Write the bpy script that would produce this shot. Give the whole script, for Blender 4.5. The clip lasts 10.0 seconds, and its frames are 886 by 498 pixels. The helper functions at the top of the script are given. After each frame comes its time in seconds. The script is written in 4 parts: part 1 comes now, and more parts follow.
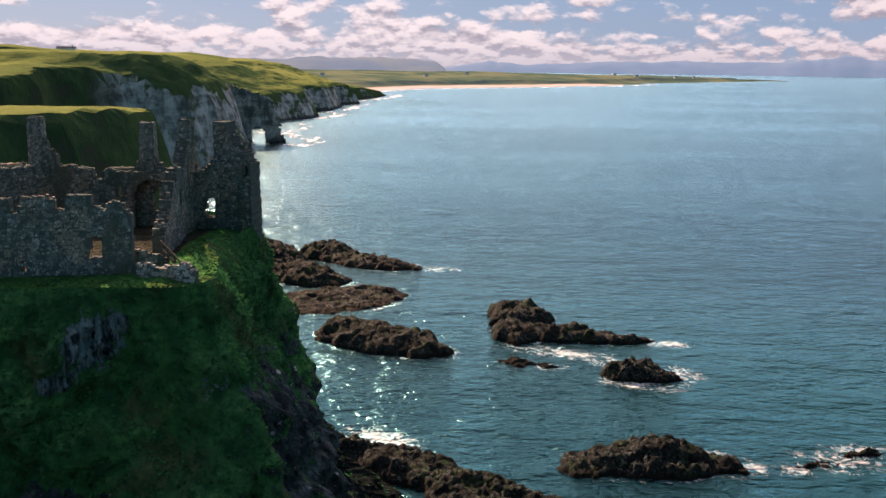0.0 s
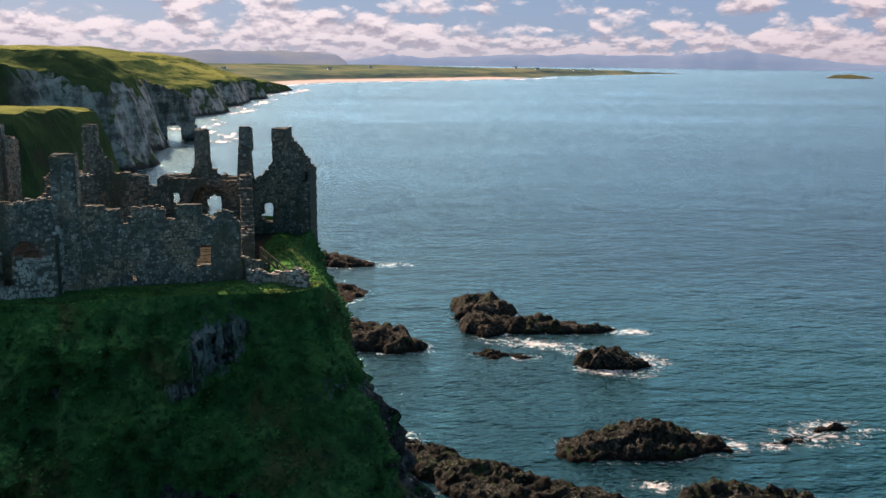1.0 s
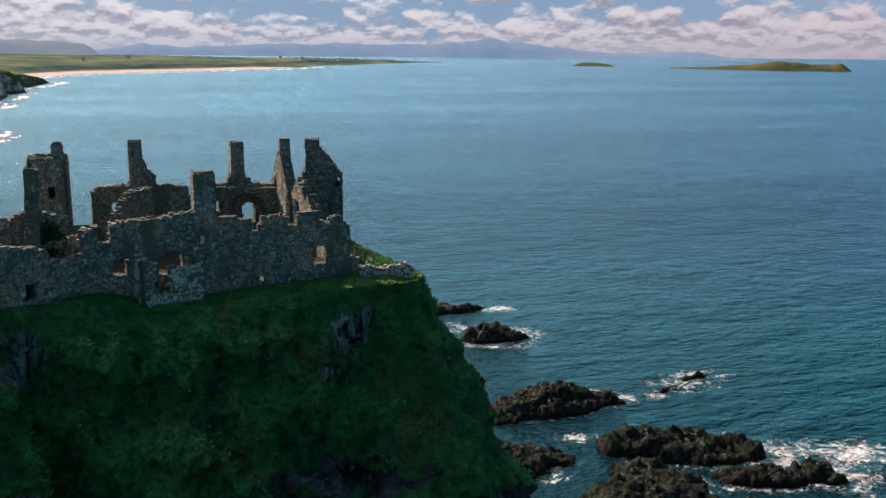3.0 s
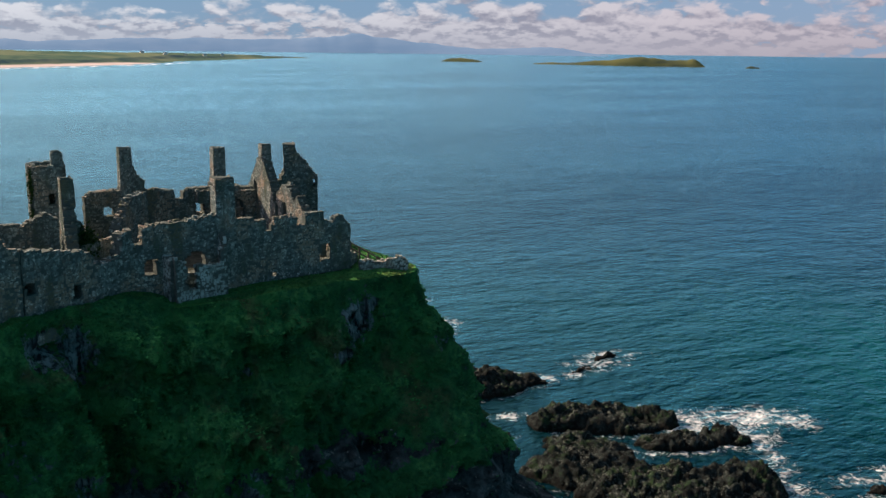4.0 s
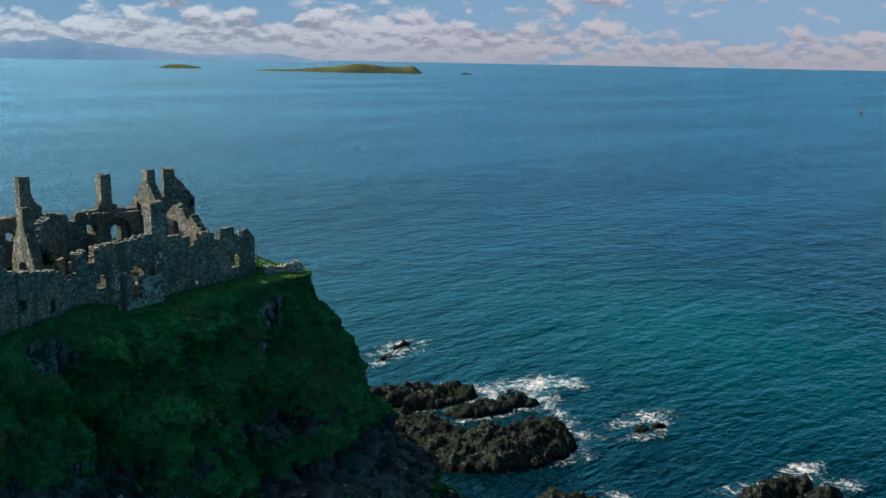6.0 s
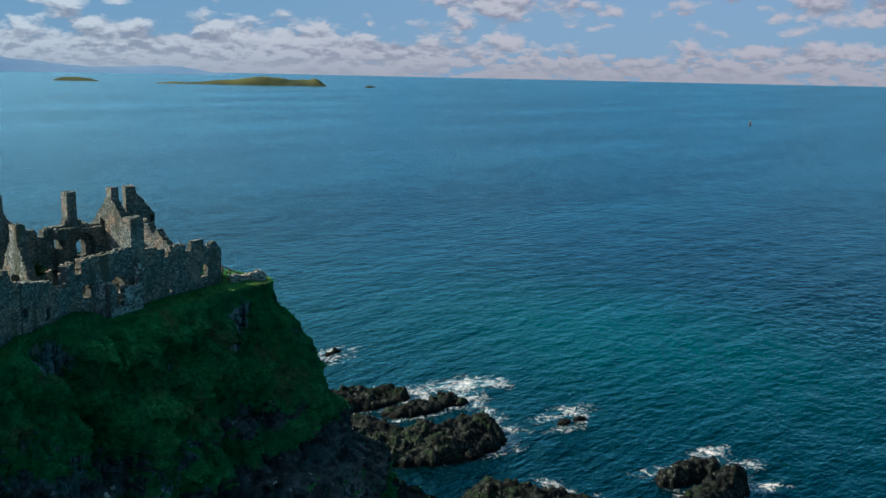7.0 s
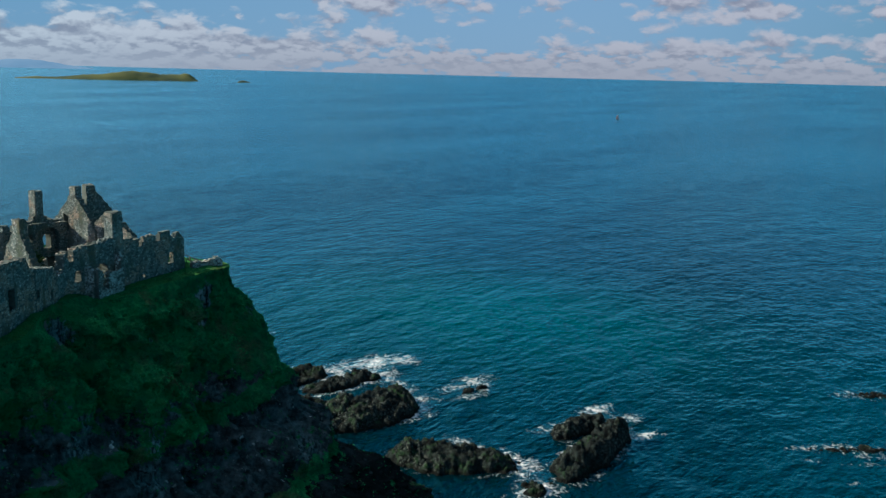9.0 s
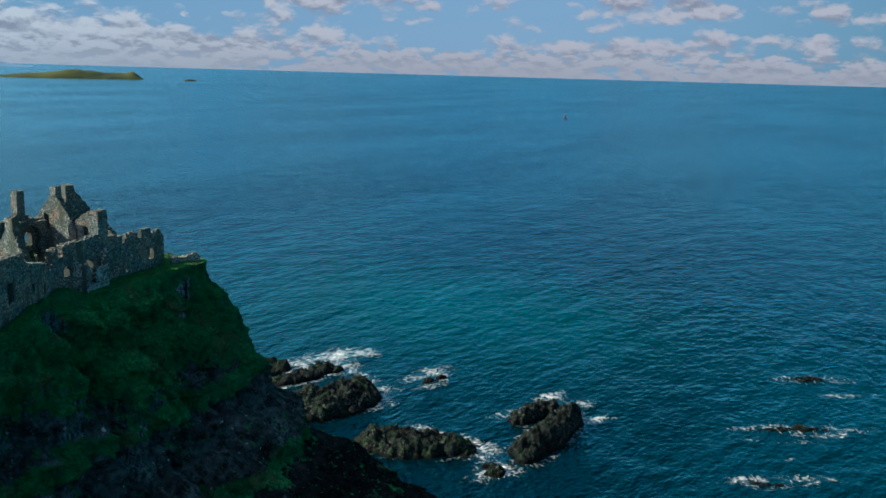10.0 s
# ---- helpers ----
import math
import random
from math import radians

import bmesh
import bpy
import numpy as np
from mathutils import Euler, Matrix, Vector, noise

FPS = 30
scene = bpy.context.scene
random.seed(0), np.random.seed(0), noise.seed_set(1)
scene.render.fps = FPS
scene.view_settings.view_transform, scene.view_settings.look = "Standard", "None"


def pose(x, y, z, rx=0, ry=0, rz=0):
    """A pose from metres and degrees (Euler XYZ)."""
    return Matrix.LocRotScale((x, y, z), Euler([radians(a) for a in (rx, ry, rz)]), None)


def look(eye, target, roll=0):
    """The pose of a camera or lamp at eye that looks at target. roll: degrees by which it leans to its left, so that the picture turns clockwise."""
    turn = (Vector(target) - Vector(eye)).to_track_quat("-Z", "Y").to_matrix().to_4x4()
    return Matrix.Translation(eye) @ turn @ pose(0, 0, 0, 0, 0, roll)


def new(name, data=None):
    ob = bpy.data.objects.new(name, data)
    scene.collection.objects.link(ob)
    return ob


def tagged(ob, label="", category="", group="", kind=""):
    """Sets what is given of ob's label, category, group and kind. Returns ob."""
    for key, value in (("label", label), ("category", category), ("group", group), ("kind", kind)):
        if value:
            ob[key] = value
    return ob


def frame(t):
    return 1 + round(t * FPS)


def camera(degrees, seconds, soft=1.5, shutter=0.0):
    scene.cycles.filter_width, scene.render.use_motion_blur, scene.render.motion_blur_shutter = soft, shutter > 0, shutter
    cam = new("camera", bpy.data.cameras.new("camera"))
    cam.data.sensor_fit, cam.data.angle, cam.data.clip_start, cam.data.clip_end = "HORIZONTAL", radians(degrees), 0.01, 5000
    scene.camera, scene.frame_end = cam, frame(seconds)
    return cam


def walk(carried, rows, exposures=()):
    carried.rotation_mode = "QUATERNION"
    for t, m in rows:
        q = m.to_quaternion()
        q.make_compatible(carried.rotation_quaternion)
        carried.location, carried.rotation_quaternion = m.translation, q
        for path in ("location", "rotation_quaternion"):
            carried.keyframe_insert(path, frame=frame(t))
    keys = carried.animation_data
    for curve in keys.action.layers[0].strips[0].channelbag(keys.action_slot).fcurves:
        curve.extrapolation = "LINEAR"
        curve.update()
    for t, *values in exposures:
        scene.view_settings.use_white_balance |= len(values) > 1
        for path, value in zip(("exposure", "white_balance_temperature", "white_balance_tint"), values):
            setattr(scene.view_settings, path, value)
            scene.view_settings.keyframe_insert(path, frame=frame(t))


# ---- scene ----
cam = camera(50.2, 10.0, soft=1.5)
# seconds, eye (m), yaw to the left of +y, pitch up, roll (degrees)
PATH = [
    (0, 0.15, 0.07, 49.10, 0.53, -11.27, 0.62),
    (0.5, -5.73, -1.22, 49.58, -2.43, -11.43, 0.54),
    (1, -11.97, -2.56, 50.13, -5.51, -11.62, 0.58),
    (1.5, -17.68, -3.96, 50.62, -8.94, -11.78, 0.54),
    (2, -23.69, -5.48, 51.17, -12.71, -11.95, 0.49),
    (2.5, -29.26, -7.01, 51.77, -16.23, -12.06, 0.48),
    (4, -46.29, -11.98, 53.85, -27.90, -12.36, 0.76),
    (4.5, -51.28, -13.39, 54.56, -32.20, -12.44, 0.80),
    (5, -56.60, -14.95, 55.34, -36.94, -12.36, 0.86),
    (5.5, -61.60, -16.42, 56.16, -41.02, -12.21, 0.96),
    (7, -76.45, -21.12, 58.28, -50.47, -10.94, 1.24),
    (7.5, -80.78, -22.44, 58.78, -52.59, -10.97, 1.27),
    (8, -85.44, -23.95, 59.31, -54.55, -11.01, 1.29),
    (8.5, -89.58, -25.31, 59.73, -56.30, -11.03, 1.36),
    (9, -93.71, -26.47, 60.30, -58.08, -11.10, 1.43),
    (9.5, -97.35, -27.53, 60.70, -59.63, -11.11, 1.48),
    (10, -101.20, -28.74, 61.20, -61.19, -11.10, 1.58),
]


def aim(x, y, z, yaw, pitch, roll):
    a, b = radians(yaw), radians(pitch)
    way = Vector((-math.sin(a) * math.cos(b), math.cos(a) * math.cos(b), math.sin(b)))
    eye = Vector((x, y, z))
    return look(eye, eye + way, roll)


walk(cam, [(t, aim(*row)) for t, *row in PATH], [(0, 1.82, 6580, 29), (2.5, 1.63, 6080, 20), (4.5, 1.53, 5650, 9), (7.5, 1.43, 4980, -3), (10, 1.40, 4830, -6)])

# ---- light ----
SUN_ELEVATION, SUN_LEFT = 30.0, 26.0  # degrees; azimuth to the left of +y

sun = new("sun", bpy.data.lights.new("sun", "SUN"))
sun.data.energy, sun.data.angle, sun.data.color = 5.0, radians(0.6), (1.0, 0.67, 0.41)
sun_way = Vector((-math.sin(radians(SUN_LEFT)) * math.cos(radians(SUN_ELEVATION)), math.cos(radians(SUN_LEFT)) * math.cos(radians(SUN_ELEVATION)), math.sin(radians(SUN_ELEVATION))))
sun.matrix_world = look(sun_way * 300, (0, 0, 0))


class Nodes:
    """A short way to write node trees."""

    def __init__(self, tree):
        self.tree = tree
        tree.nodes.clear()

    def add(self, kind, inputs=None, **settings):
        node = self.tree.nodes.new(kind)
        for key, value in settings.items():
            setattr(node, key, value)
        for key, value in (inputs or {}).items():
            socket = node.inputs[key]
            if isinstance(value, bpy.types.NodeSocket):
                self.tree.links.new(value, socket)
            else:
                socket.default_value = value
        return node

    def math(self, how, a, b=0.0, clamp=False):
        return self.add("ShaderNodeMath", {0: a, 1: b}, operation=how, use_clamp=clamp).outputs[0]

    def noise(self, where, scale, detail=4.0, rough=0.55, distort=0.0):
        return self.add("ShaderNodeTexNoise", {"Vector": where, "Scale": scale, "Detail": detail, "Roughness": rough, "Distortion": distort}).outputs["Fac"]

    def ramp(self, fac, low, high, a=0.0, b=1.0):
        return self.add("ShaderNodeMapRange", {"Value": fac, "From Min": low, "From Max": high, "To Min": a, "To Max": b}, interpolation_type="SMOOTHSTEP").outputs[0]

    def mix(self, fac, a, b):
        node = self.add("ShaderNodeMix", data_type="RGBA")
        for socket, value in ((node.inputs["Factor"], fac), (node.inputs[6], a), (node.inputs[7], b)):
            if isinstance(value, bpy.types.NodeSocket):
                self.tree.links.new(value, socket)
            else:
                socket.default_value = (*value, 1.0) if isinstance(value, tuple) and len(value) == 3 else value
        return node.outputs[2]

    def stretch(self, where, scale):
        return self.add("ShaderNodeVectorMath", {0: where, 1: scale}, operation="MULTIPLY").outputs[0]


def sky():
    world = bpy.data.worlds.new("sky")
    scene.world = world
    world.use_nodes = True
    n = Nodes(world.node_tree)
    way = n.add("ShaderNodeTexCoord").outputs["Generated"]
    # the horizon of the water lies a little below eye level
    raised = n.add("ShaderNodeVectorMath", {0: way, 1: (0, 0, 0.013)}, operation="ADD").outputs[0]
    air = n.add("ShaderNodeTexSky", {"Vector": raised}, sky_type="NISHITA", sun_disc=False, sun_elevation=radians(SUN_ELEVATION), sun_rotation=radians(-SUN_LEFT), air_density=1.0, dust_density=0.6, ozone_density=2.0)
    xyz = n.add("ShaderNodeSeparateXYZ", {0: raised})
    flat = n.math("ARCTAN2", xyz.outputs[0], xyz.outputs[1])
    high = n.math("ARCSINE", n.math("MAXIMUM", xyz.outputs[2], 0.0))

    def puffs_at(lift, wide, tall, seed):
        """Heaped cloud: rounded lumps within lumps, with torn edges."""
        where = n.add("ShaderNodeCombineXYZ", {0: n.math("MULTIPLY", flat, wide), 1: n.math("MULTIPLY", n.math("ADD", high, lift), tall), 2: seed}).outputs[0]
        fray = n.stretch(n.add("ShaderNodeTexNoise", {"Vector": where, "Scale": 2.2, "Detail": 4.0, "Roughness": 0.6}).outputs["Color"], (0.7, 0.7, 0.0))
        bent = n.add("ShaderNodeVectorMath", {0: where, 1: fray}, operation="ADD").outputs[0]
        lump = n.add("ShaderNodeTexVoronoi", {"Vector": bent, "Scale": 1.0, "Detail": 2.5, "Roughness": 0.48, "Lacunarity": 2.3}, feature="F1", normalize=True).outputs["Distance"]
        heap = n.noise(where, 0.55, 3.0, 0.5)
        return n.math("ADD", n.math("MULTIPLY", n.math("SUBTRACT", 0.55, lump), 0.75), n.math("ADD", 0.118, n.math("MULTIPLY", heap, 0.42)))

    # small rows of cumulus by the horizon, larger ones above
    near = n.ramp(high, 0.022, 0.040)

    def body_at(lift):
        return n.math("ADD", n.math("MULTIPLY", puffs_at(lift, 52.0, 140.0, 3.7), n.math("SUBTRACT", 1.0, near)), n.math("MULTIPLY", puffs_at(lift, 24.0, 50.0, 8.3), near))

    body, above = body_at(0.0), body_at(0.0065)
    big = n.noise(n.add("ShaderNodeCombineXYZ", {0: n.math("MULTIPLY", flat, 5.0), 1: n.math("MULTIPLY", high, 22.0), 2: 9.1}).outputs[0], 1.0, 2.0)
    # clouds are brighter, denser and reach higher towards the sun
    toward = n.add("ShaderNodeVectorMath", {0: raised, 1: tuple(sun_way)}, operation="DOT_PRODUCT").outputs["Value"]
    near_sun = n.ramp(toward, 0.40, 0.96)
    glow = n.math("ADD", n.ramp(toward, 0.0, 0.9, 0.54, 0.84), n.math("MULTIPLY", n.math("MULTIPLY", near_sun, n.ramp(high, 0.11, 0.26)), 2.6))
    warm = n.ramp(toward, 0.0, 0.75)
    reach = n.math("SUBTRACT", high, n.math("MULTIPLY", near_sun, 0.45))
    cover = n.math("ADD", n.ramp(high, 0.012, 0.055, 0.13, -0.045), n.math("ADD", n.ramp(reach, 0.10, 0.20, 0.0, -0.25), n.math("MULTIPLY", warm, 0.022)))
    dense = n.math("ADD", n.math("ADD", body, n.math("MULTIPLY", n.math("SUBTRACT", big, 0.5), 0.5)), cover)
    cloud = n.ramp(dense, 0.47, 0.585)
    lit = n.ramp(n.math("SUBTRACT", body, above), -0.11, 0.07)
    colour = n.mix(lit, n.mix(warm, (0.58, 0.49, 0.54), (0.36, 0.355, 0.40)), n.mix(warm, (1.08, 0.86, 0.83), (0.90, 0.85, 0.80)))
    haze = n.ramp(high, 0.0, 0.045, 0.85, 0.0)
    low = n.ramp(high, 0.12, 0.36, 0.9, 0.0)
    blue = n.mix(low, air.outputs[0], n.mix(warm, (1.86, 2.34, 3.08), (0.92, 1.68, 2.55)))
    # the zenith is deeper than the sky by the horizon
    blue = n.mix(n.ramp(high, 0.28, 0.80, 0.0, 0.75), blue, (0.06, 1.0, 1.12))
    # high-cloud veil added round the sun, above the view, to brighten the sea
    veil = n.math("MULTIPLY", n.ramp(toward, 0.22, 0.95), n.ramp(high, 0.09, 0.22))
    blue = n.mix(n.math("MULTIPLY", veil, 0.86), blue, (13.0, 10.4, 10.0))
    # the sky opposite the sun is the darkest
    blue = n.mix(n.ramp(toward, -0.65, 0.0, 0.72, 0.0), blue, (0.05, 1.0, 1.08))
    clear = n.add("ShaderNodeBackground", {"Color": blue, "Strength": 0.052})
    puffs = n.add("ShaderNodeBackground", {"Color": n.mix(haze, colour, n.mix(warm, (0.80, 0.66, 0.66), (0.52, 0.53, 0.56))), "Strength": n.math("MULTIPLY", glow, 0.36)})
    both = n.add("ShaderNodeMixShader", {0: n.math("MULTIPLY", cloud, 0.95), 1: clear.outputs[0], 2: puffs.outputs[0]})
    n.add("ShaderNodeOutputWorld", {0: both.outputs[0]})


sky()


# ---- materials ----
def material(name):
    m = bpy.data.materials.new(name)
    m.use_nodes = True
    n = Nodes(m.node_tree)
    where = n.add("ShaderNodeNewGeometry").outputs["Position"]
    return m, n, where


def finish(n, colour, rough=0.9, bump=None, strength=0.5, distance=0.1, **more):
    inputs = {"Base Color": colour, "Roughness": rough, "Specular IOR Level": 0.0, **more}
    if bump is not None:
        inputs["Normal"] = n.add("ShaderNodeBump", {"Height": bump, "Strength": strength, "Distance": distance}).outputs[0]
    shader = n.add("ShaderNodeBsdfPrincipled", inputs)
    n.add("ShaderNodeOutputMaterial", {0: shader.outputs[0]})


def slope_of(n):
    return n.add("ShaderNodeSeparateXYZ", {0: n.add("ShaderNodeNewGeometry").outputs["True Normal"]}).outputs[2]


def masonry_material(name="masonry", pale=0.0):
    m, n, where = material(name)
    grain = n.noise(where, 3.2, 6.0, 0.6)
    patch = n.noise(where, 0.35, 3.0)
    lichen = n.ramp(n.noise(where, 1.6, 6.0, 0.72), 0.57, 0.64)
    tone = n.add("ShaderNodeObjectInfo").outputs["Random"]
    island = n.add("ShaderNodeNewGeometry").outputs["Random Per Island"]
    both = n.math("FRACT", n.math("ADD", tone, island))
    base = n.mix(n.ramp(grain, 0.3, 0.7), (0.038, 0.056, 0.056), (0.148, 0.192, 0.190))
    base = n.mix(n.math("MULTIPLY", n.ramp(patch, 0.46, 0.60), 0.5), base, (0.30, 0.20, 0.13))
    base = n.mix(n.math("MULTIPLY", both, 0.38), base, (0.22, 0.25, 0.235))
    base = n.mix(n.math("MULTIPLY", lichen, 0.55), base, (0.43, 0.44, 0.40))
    base = n.mix(n.math("MULTIPLY", n.ramp(n.noise(where, 5.0, 3.0, 0.6), 0.59, 0.65), 0.6), base, (0.55, 0.56, 0.52))
    if pale:
        base = n.mix(n.math("MULTIPLY", n.ramp(n.noise(where, 1.1, 5.0, 0.7), 0.36, 0.60), pale), base, (0.37, 0.425, 0.42))
    # moss and damp in broad streaks
    damp = n.ramp(n.noise(n.stretch(where, (1, 1, 0.3)), 0.7, 4.0, 0.6), 0.50, 0.64)
    base = n.mix(n.math("MULTIPLY", damp, 0.25 if pale else 0.7), base, (0.05, 0.066, 0.042))
    finish(n, base, 0.92, n.noise(where, 9.0, 5.0), 0.7, 0.06)
    return m


def core_material():
    """Mortar and rubble between the facing stones."""
    m, n, where = material("rubble_core")
    finish(n, n.mix(n.noise(where, 4.0, 5.0), (0.034, 0.048, 0.048), (0.115, 0.130, 0.120)), 0.95, n.noise(where, 9.0, 4.0), 0.8, 0.08)
    return m


def land_material():
    """Turf and rough grass, with dark basalt where it is too steep for it."""
    m, n, where = material("turf_and_basalt")
    up = slope_of(n)
    fine = n.noise(where, 2.4, 6.0, 0.62)
    broad = n.noise(where, 0.16, 4.0, 0.6)
    tuft = n.noise(where, 0.8, 5.0, 0.65)
    green = n.mix(n.ramp(fine, 0.32, 0.68), (0.018, 0.090, 0.038), (0.074, 0.235, 0.074))
    green = n.mix(n.ramp(n.noise(where, 0.33, 3.0), 0.42, 0.62), green, (0.034, 0.130, 0.040))
    green = n.mix(n.math("MULTIPLY", n.ramp(n.noise(where, 0.21, 4.0, 0.6, 0.5), 0.52, 0.65), 0.62), green, (0.080, 0.058, 0.036))
    green = n.mix(n.math("MULTIPLY", n.ramp(n.noise(where, 0.6, 5.0, 0.68), 0.50, 0.62), 0.75), green, (0.011, 0.044, 0.022))
    # broad swathes of darker bracken and brighter grass
    swathe = n.noise(n.stretch(where, (1.0, 1.0, 0.6)), 0.10, 4.0, 0.62, 0.6)
    green = n.mix(n.ramp(swathe, 0.40, 0.56, 0.45, 0.0), green, (0.014, 0.055, 0.028))
    # level ground along the walls is painted lighter, to lift the window's sun patch
    level = n.math("MULTIPLY", n.ramp(up, 0.88, 0.97), n.ramp(n.add("ShaderNodeSeparateXYZ", {0: where}).outputs[2], 35.2, 36.0))
    green = n.mix(n.math("MULTIPLY", level, 0.3), green, n.mix(fine, (0.04, 0.10, 0.018), (0.10, 0.18, 0.03)))
    rock = n.mix(n.ramp(tuft, 0.3, 0.7), (0.009, 0.014, 0.017), (0.095, 0.120, 0.130))
    bare = n.add("ShaderNodeAttribute", attribute_name="bare").outputs["Fac"]
    torn = n.math("ADD", n.math("MULTIPLY", n.math("SUBTRACT", broad, 0.5), 1.2), n.math("MULTIPLY", n.math("SUBTRACT", n.noise(where, 0.9, 6.0, 0.72), 0.5), 2.6))
    court = n.add("ShaderNodeAttribute", attribute_name="court").outputs["Fac"]
    gravel = n.mix(n.ramp(fine, 0.35, 0.7), (0.022, 0.028, 0.022), (0.060, 0.060, 0.048))
    green = n.mix(n.ramp(n.math("ADD", court, n.math("MULTIPLY", n.math("SUBTRACT", tuft, 0.5), 0.8)), 0.35, 0.55), green, gravel)
    mask = n.ramp(n.math("ADD", bare, torn), 0.48, 0.62)
    rock = n.mix(n.ramp(n.noise(where, 0.28, 3.0, 0.6), 0.38, 0.58, 0.55, 0.0), rock, (0.008, 0.012, 0.014))
    # the rock turns near black towards its foot, up to a ragged line
    foot_black = n.ramp(n.math("ADD", n.add("ShaderNodeSeparateXYZ", {0: where}).outputs[2], n.math("MULTIPLY", broad, 9.0)), 13.0, 24.0, 0.9, 0.0)
    # pale lichen and guano specks on the bare rock
    speck = n.ramp(n.noise(where, 1.7, 5.0, 0.7), 0.60, 0.70)
    dot = n.ramp(n.add("ShaderNodeTexVoronoi", {"Vector": where, "Scale": 0.55, "Randomness": 1.0}).outputs["Distance"], 0.10, 0.17, 1.0, 0.0)
    rock = n.mix(n.math("MULTIPLY", dot, n.ramp(n.noise(where, 0.3, 2.0), 0.50, 0.56)), rock, (0.42, 0.44, 0.44))
    rock = n.mix(n.math("MULTIPLY", speck, 0.45), rock, (0.40, 0.40, 0.38))
    crag = n.add("ShaderNodeAttribute", attribute_name="crag").outputs["Fac"]
    rock = n.mix(n.math("MULTIPLY", crag, 0.9), rock, n.mix(n.ramp(n.noise(n.stretch(where, (2.0, 2.0, 0.22)), 1.2, 5.0, 0.66), 0.40, 0.60), (0.012, 0.020, 0.025), (0.170, 0.240, 0.255)))
    rock = n.mix(foot_black, rock, (0.005, 0.007, 0.007))
    finish(n, n.mix(mask, green, rock), 0.95, n.math("ADD", fine, n.math("MULTIPLY", tuft, 2.0)), 1.0, 0.55)
    return m


def wet_rock_material():
    m, n, where = material("wet_basalt")
    grain = n.noise(where, 1.3, 6.0, 0.68)
    base = n.mix(n.ramp(grain, 0.38, 0.72), (0.003, 0.0045, 0.005), (0.024, 0.035, 0.034))
    # tan crust spots, raised in colour to stand in for sunlit facets too
    tan_speckle = n.noise(where, 2.3, 5.0, 0.66)
    broad = n.noise(where, 0.22, 3.0, 0.6)
    tan = n.math("MULTIPLY", n.ramp(tan_speckle, 0.53, 0.60), n.ramp(broad, 0.42, 0.58))
    base = n.mix(n.math("MULTIPLY", tan, 0.75), base, (0.10, 0.12, 0.11))
    weed = n.math("MULTIPLY", n.ramp(n.noise(where, 0.9, 5.0, 0.7, 0.4), 0.50, 0.60), n.ramp(n.noise(where, 0.15, 3.0), 0.46, 0.56))
    base = n.mix(n.math("MULTIPLY", weed, 0.7), base, (0.022, 0.050, 0.020))
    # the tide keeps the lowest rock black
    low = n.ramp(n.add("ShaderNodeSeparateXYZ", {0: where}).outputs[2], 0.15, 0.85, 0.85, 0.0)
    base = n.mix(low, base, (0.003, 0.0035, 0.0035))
    finish(n, base, 0.85, n.math("ADD", n.noise(where, 1.9, 8.0, 0.75), n.math("MULTIPLY", n.noise(where, 5.5, 4.0, 0.7), 0.4)), 1.0, 0.6, **{"Specular IOR Level": 0.05})
    return m


def coast_material():
    """Fields and turf on top, chalk cliffs with dark weathering below."""
    m, n, where = material("turf_and_chalk")
    up = slope_of(n)
    high = n.add("ShaderNodeSeparateXYZ", {0: where}).outputs[2]
    streak = n.noise(n.stretch(where, (1, 1, 0.42)), 0.16, 7.0, 0.70)
    fine = n.noise(where, 0.09, 5.0, 0.6)
    bands = n.noise(n.stretch(where, (0.5, 0.5, 2.0)), 0.16, 4.0, 0.6)
    chalk = n.mix(n.ramp(n.math("ADD", streak, n.math("MULTIPLY", n.math("SUBTRACT", bands, 0.5), 0.5)), 0.36, 0.64), (0.085, 0.095, 0.09), (0.38, 0.39, 0.38))
    # the chalk begins beyond the near bluffs, which are basalt under turf
    along = n.math("ADD", n.add("ShaderNodeSeparateXYZ", {0: where}).outputs[1], n.math("MULTIPLY", fine, 40.0))
    chalk = n.mix(n.ramp(along, 405.0, 430.0), (0.045, 0.05, 0.035), chalk)
    green = n.mix(n.ramp(fine, 0.35, 0.7), (0.026, 0.054, 0.026), (0.054, 0.088, 0.036))
    field = n.add("ShaderNodeTexVoronoi", {"Vector": n.stretch(where, (1.0, 0.6, 0.0)), "Scale": 0.011}).outputs["Color"]
    plot = n.add("ShaderNodeSeparateXYZ", {0: field}).outputs[0]
    flat = n.ramp(up, 0.90, 0.98)
    green = n.mix(n.math("MULTIPLY", flat, n.math("ADD", 0.35, n.math("MULTIPLY", plot, 0.6))), green, (0.150, 0.185, 0.060))
    mask = n.ramp(n.math("ADD", n.math("ADD", up, n.math("MULTIPLY", n.math("SUBTRACT", fine, 0.5), 1.1)), n.ramp(along, 405.0, 430.0, 0.30, 0.0)), 0.36, 0.52)
    base = n.mix(mask, chalk, green)
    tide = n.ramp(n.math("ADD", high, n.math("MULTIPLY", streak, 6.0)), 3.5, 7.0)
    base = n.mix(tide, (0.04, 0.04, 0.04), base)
    finish(n, base, 0.95, n.math("ADD", streak, fine), 0.8, 2.0)
    return m


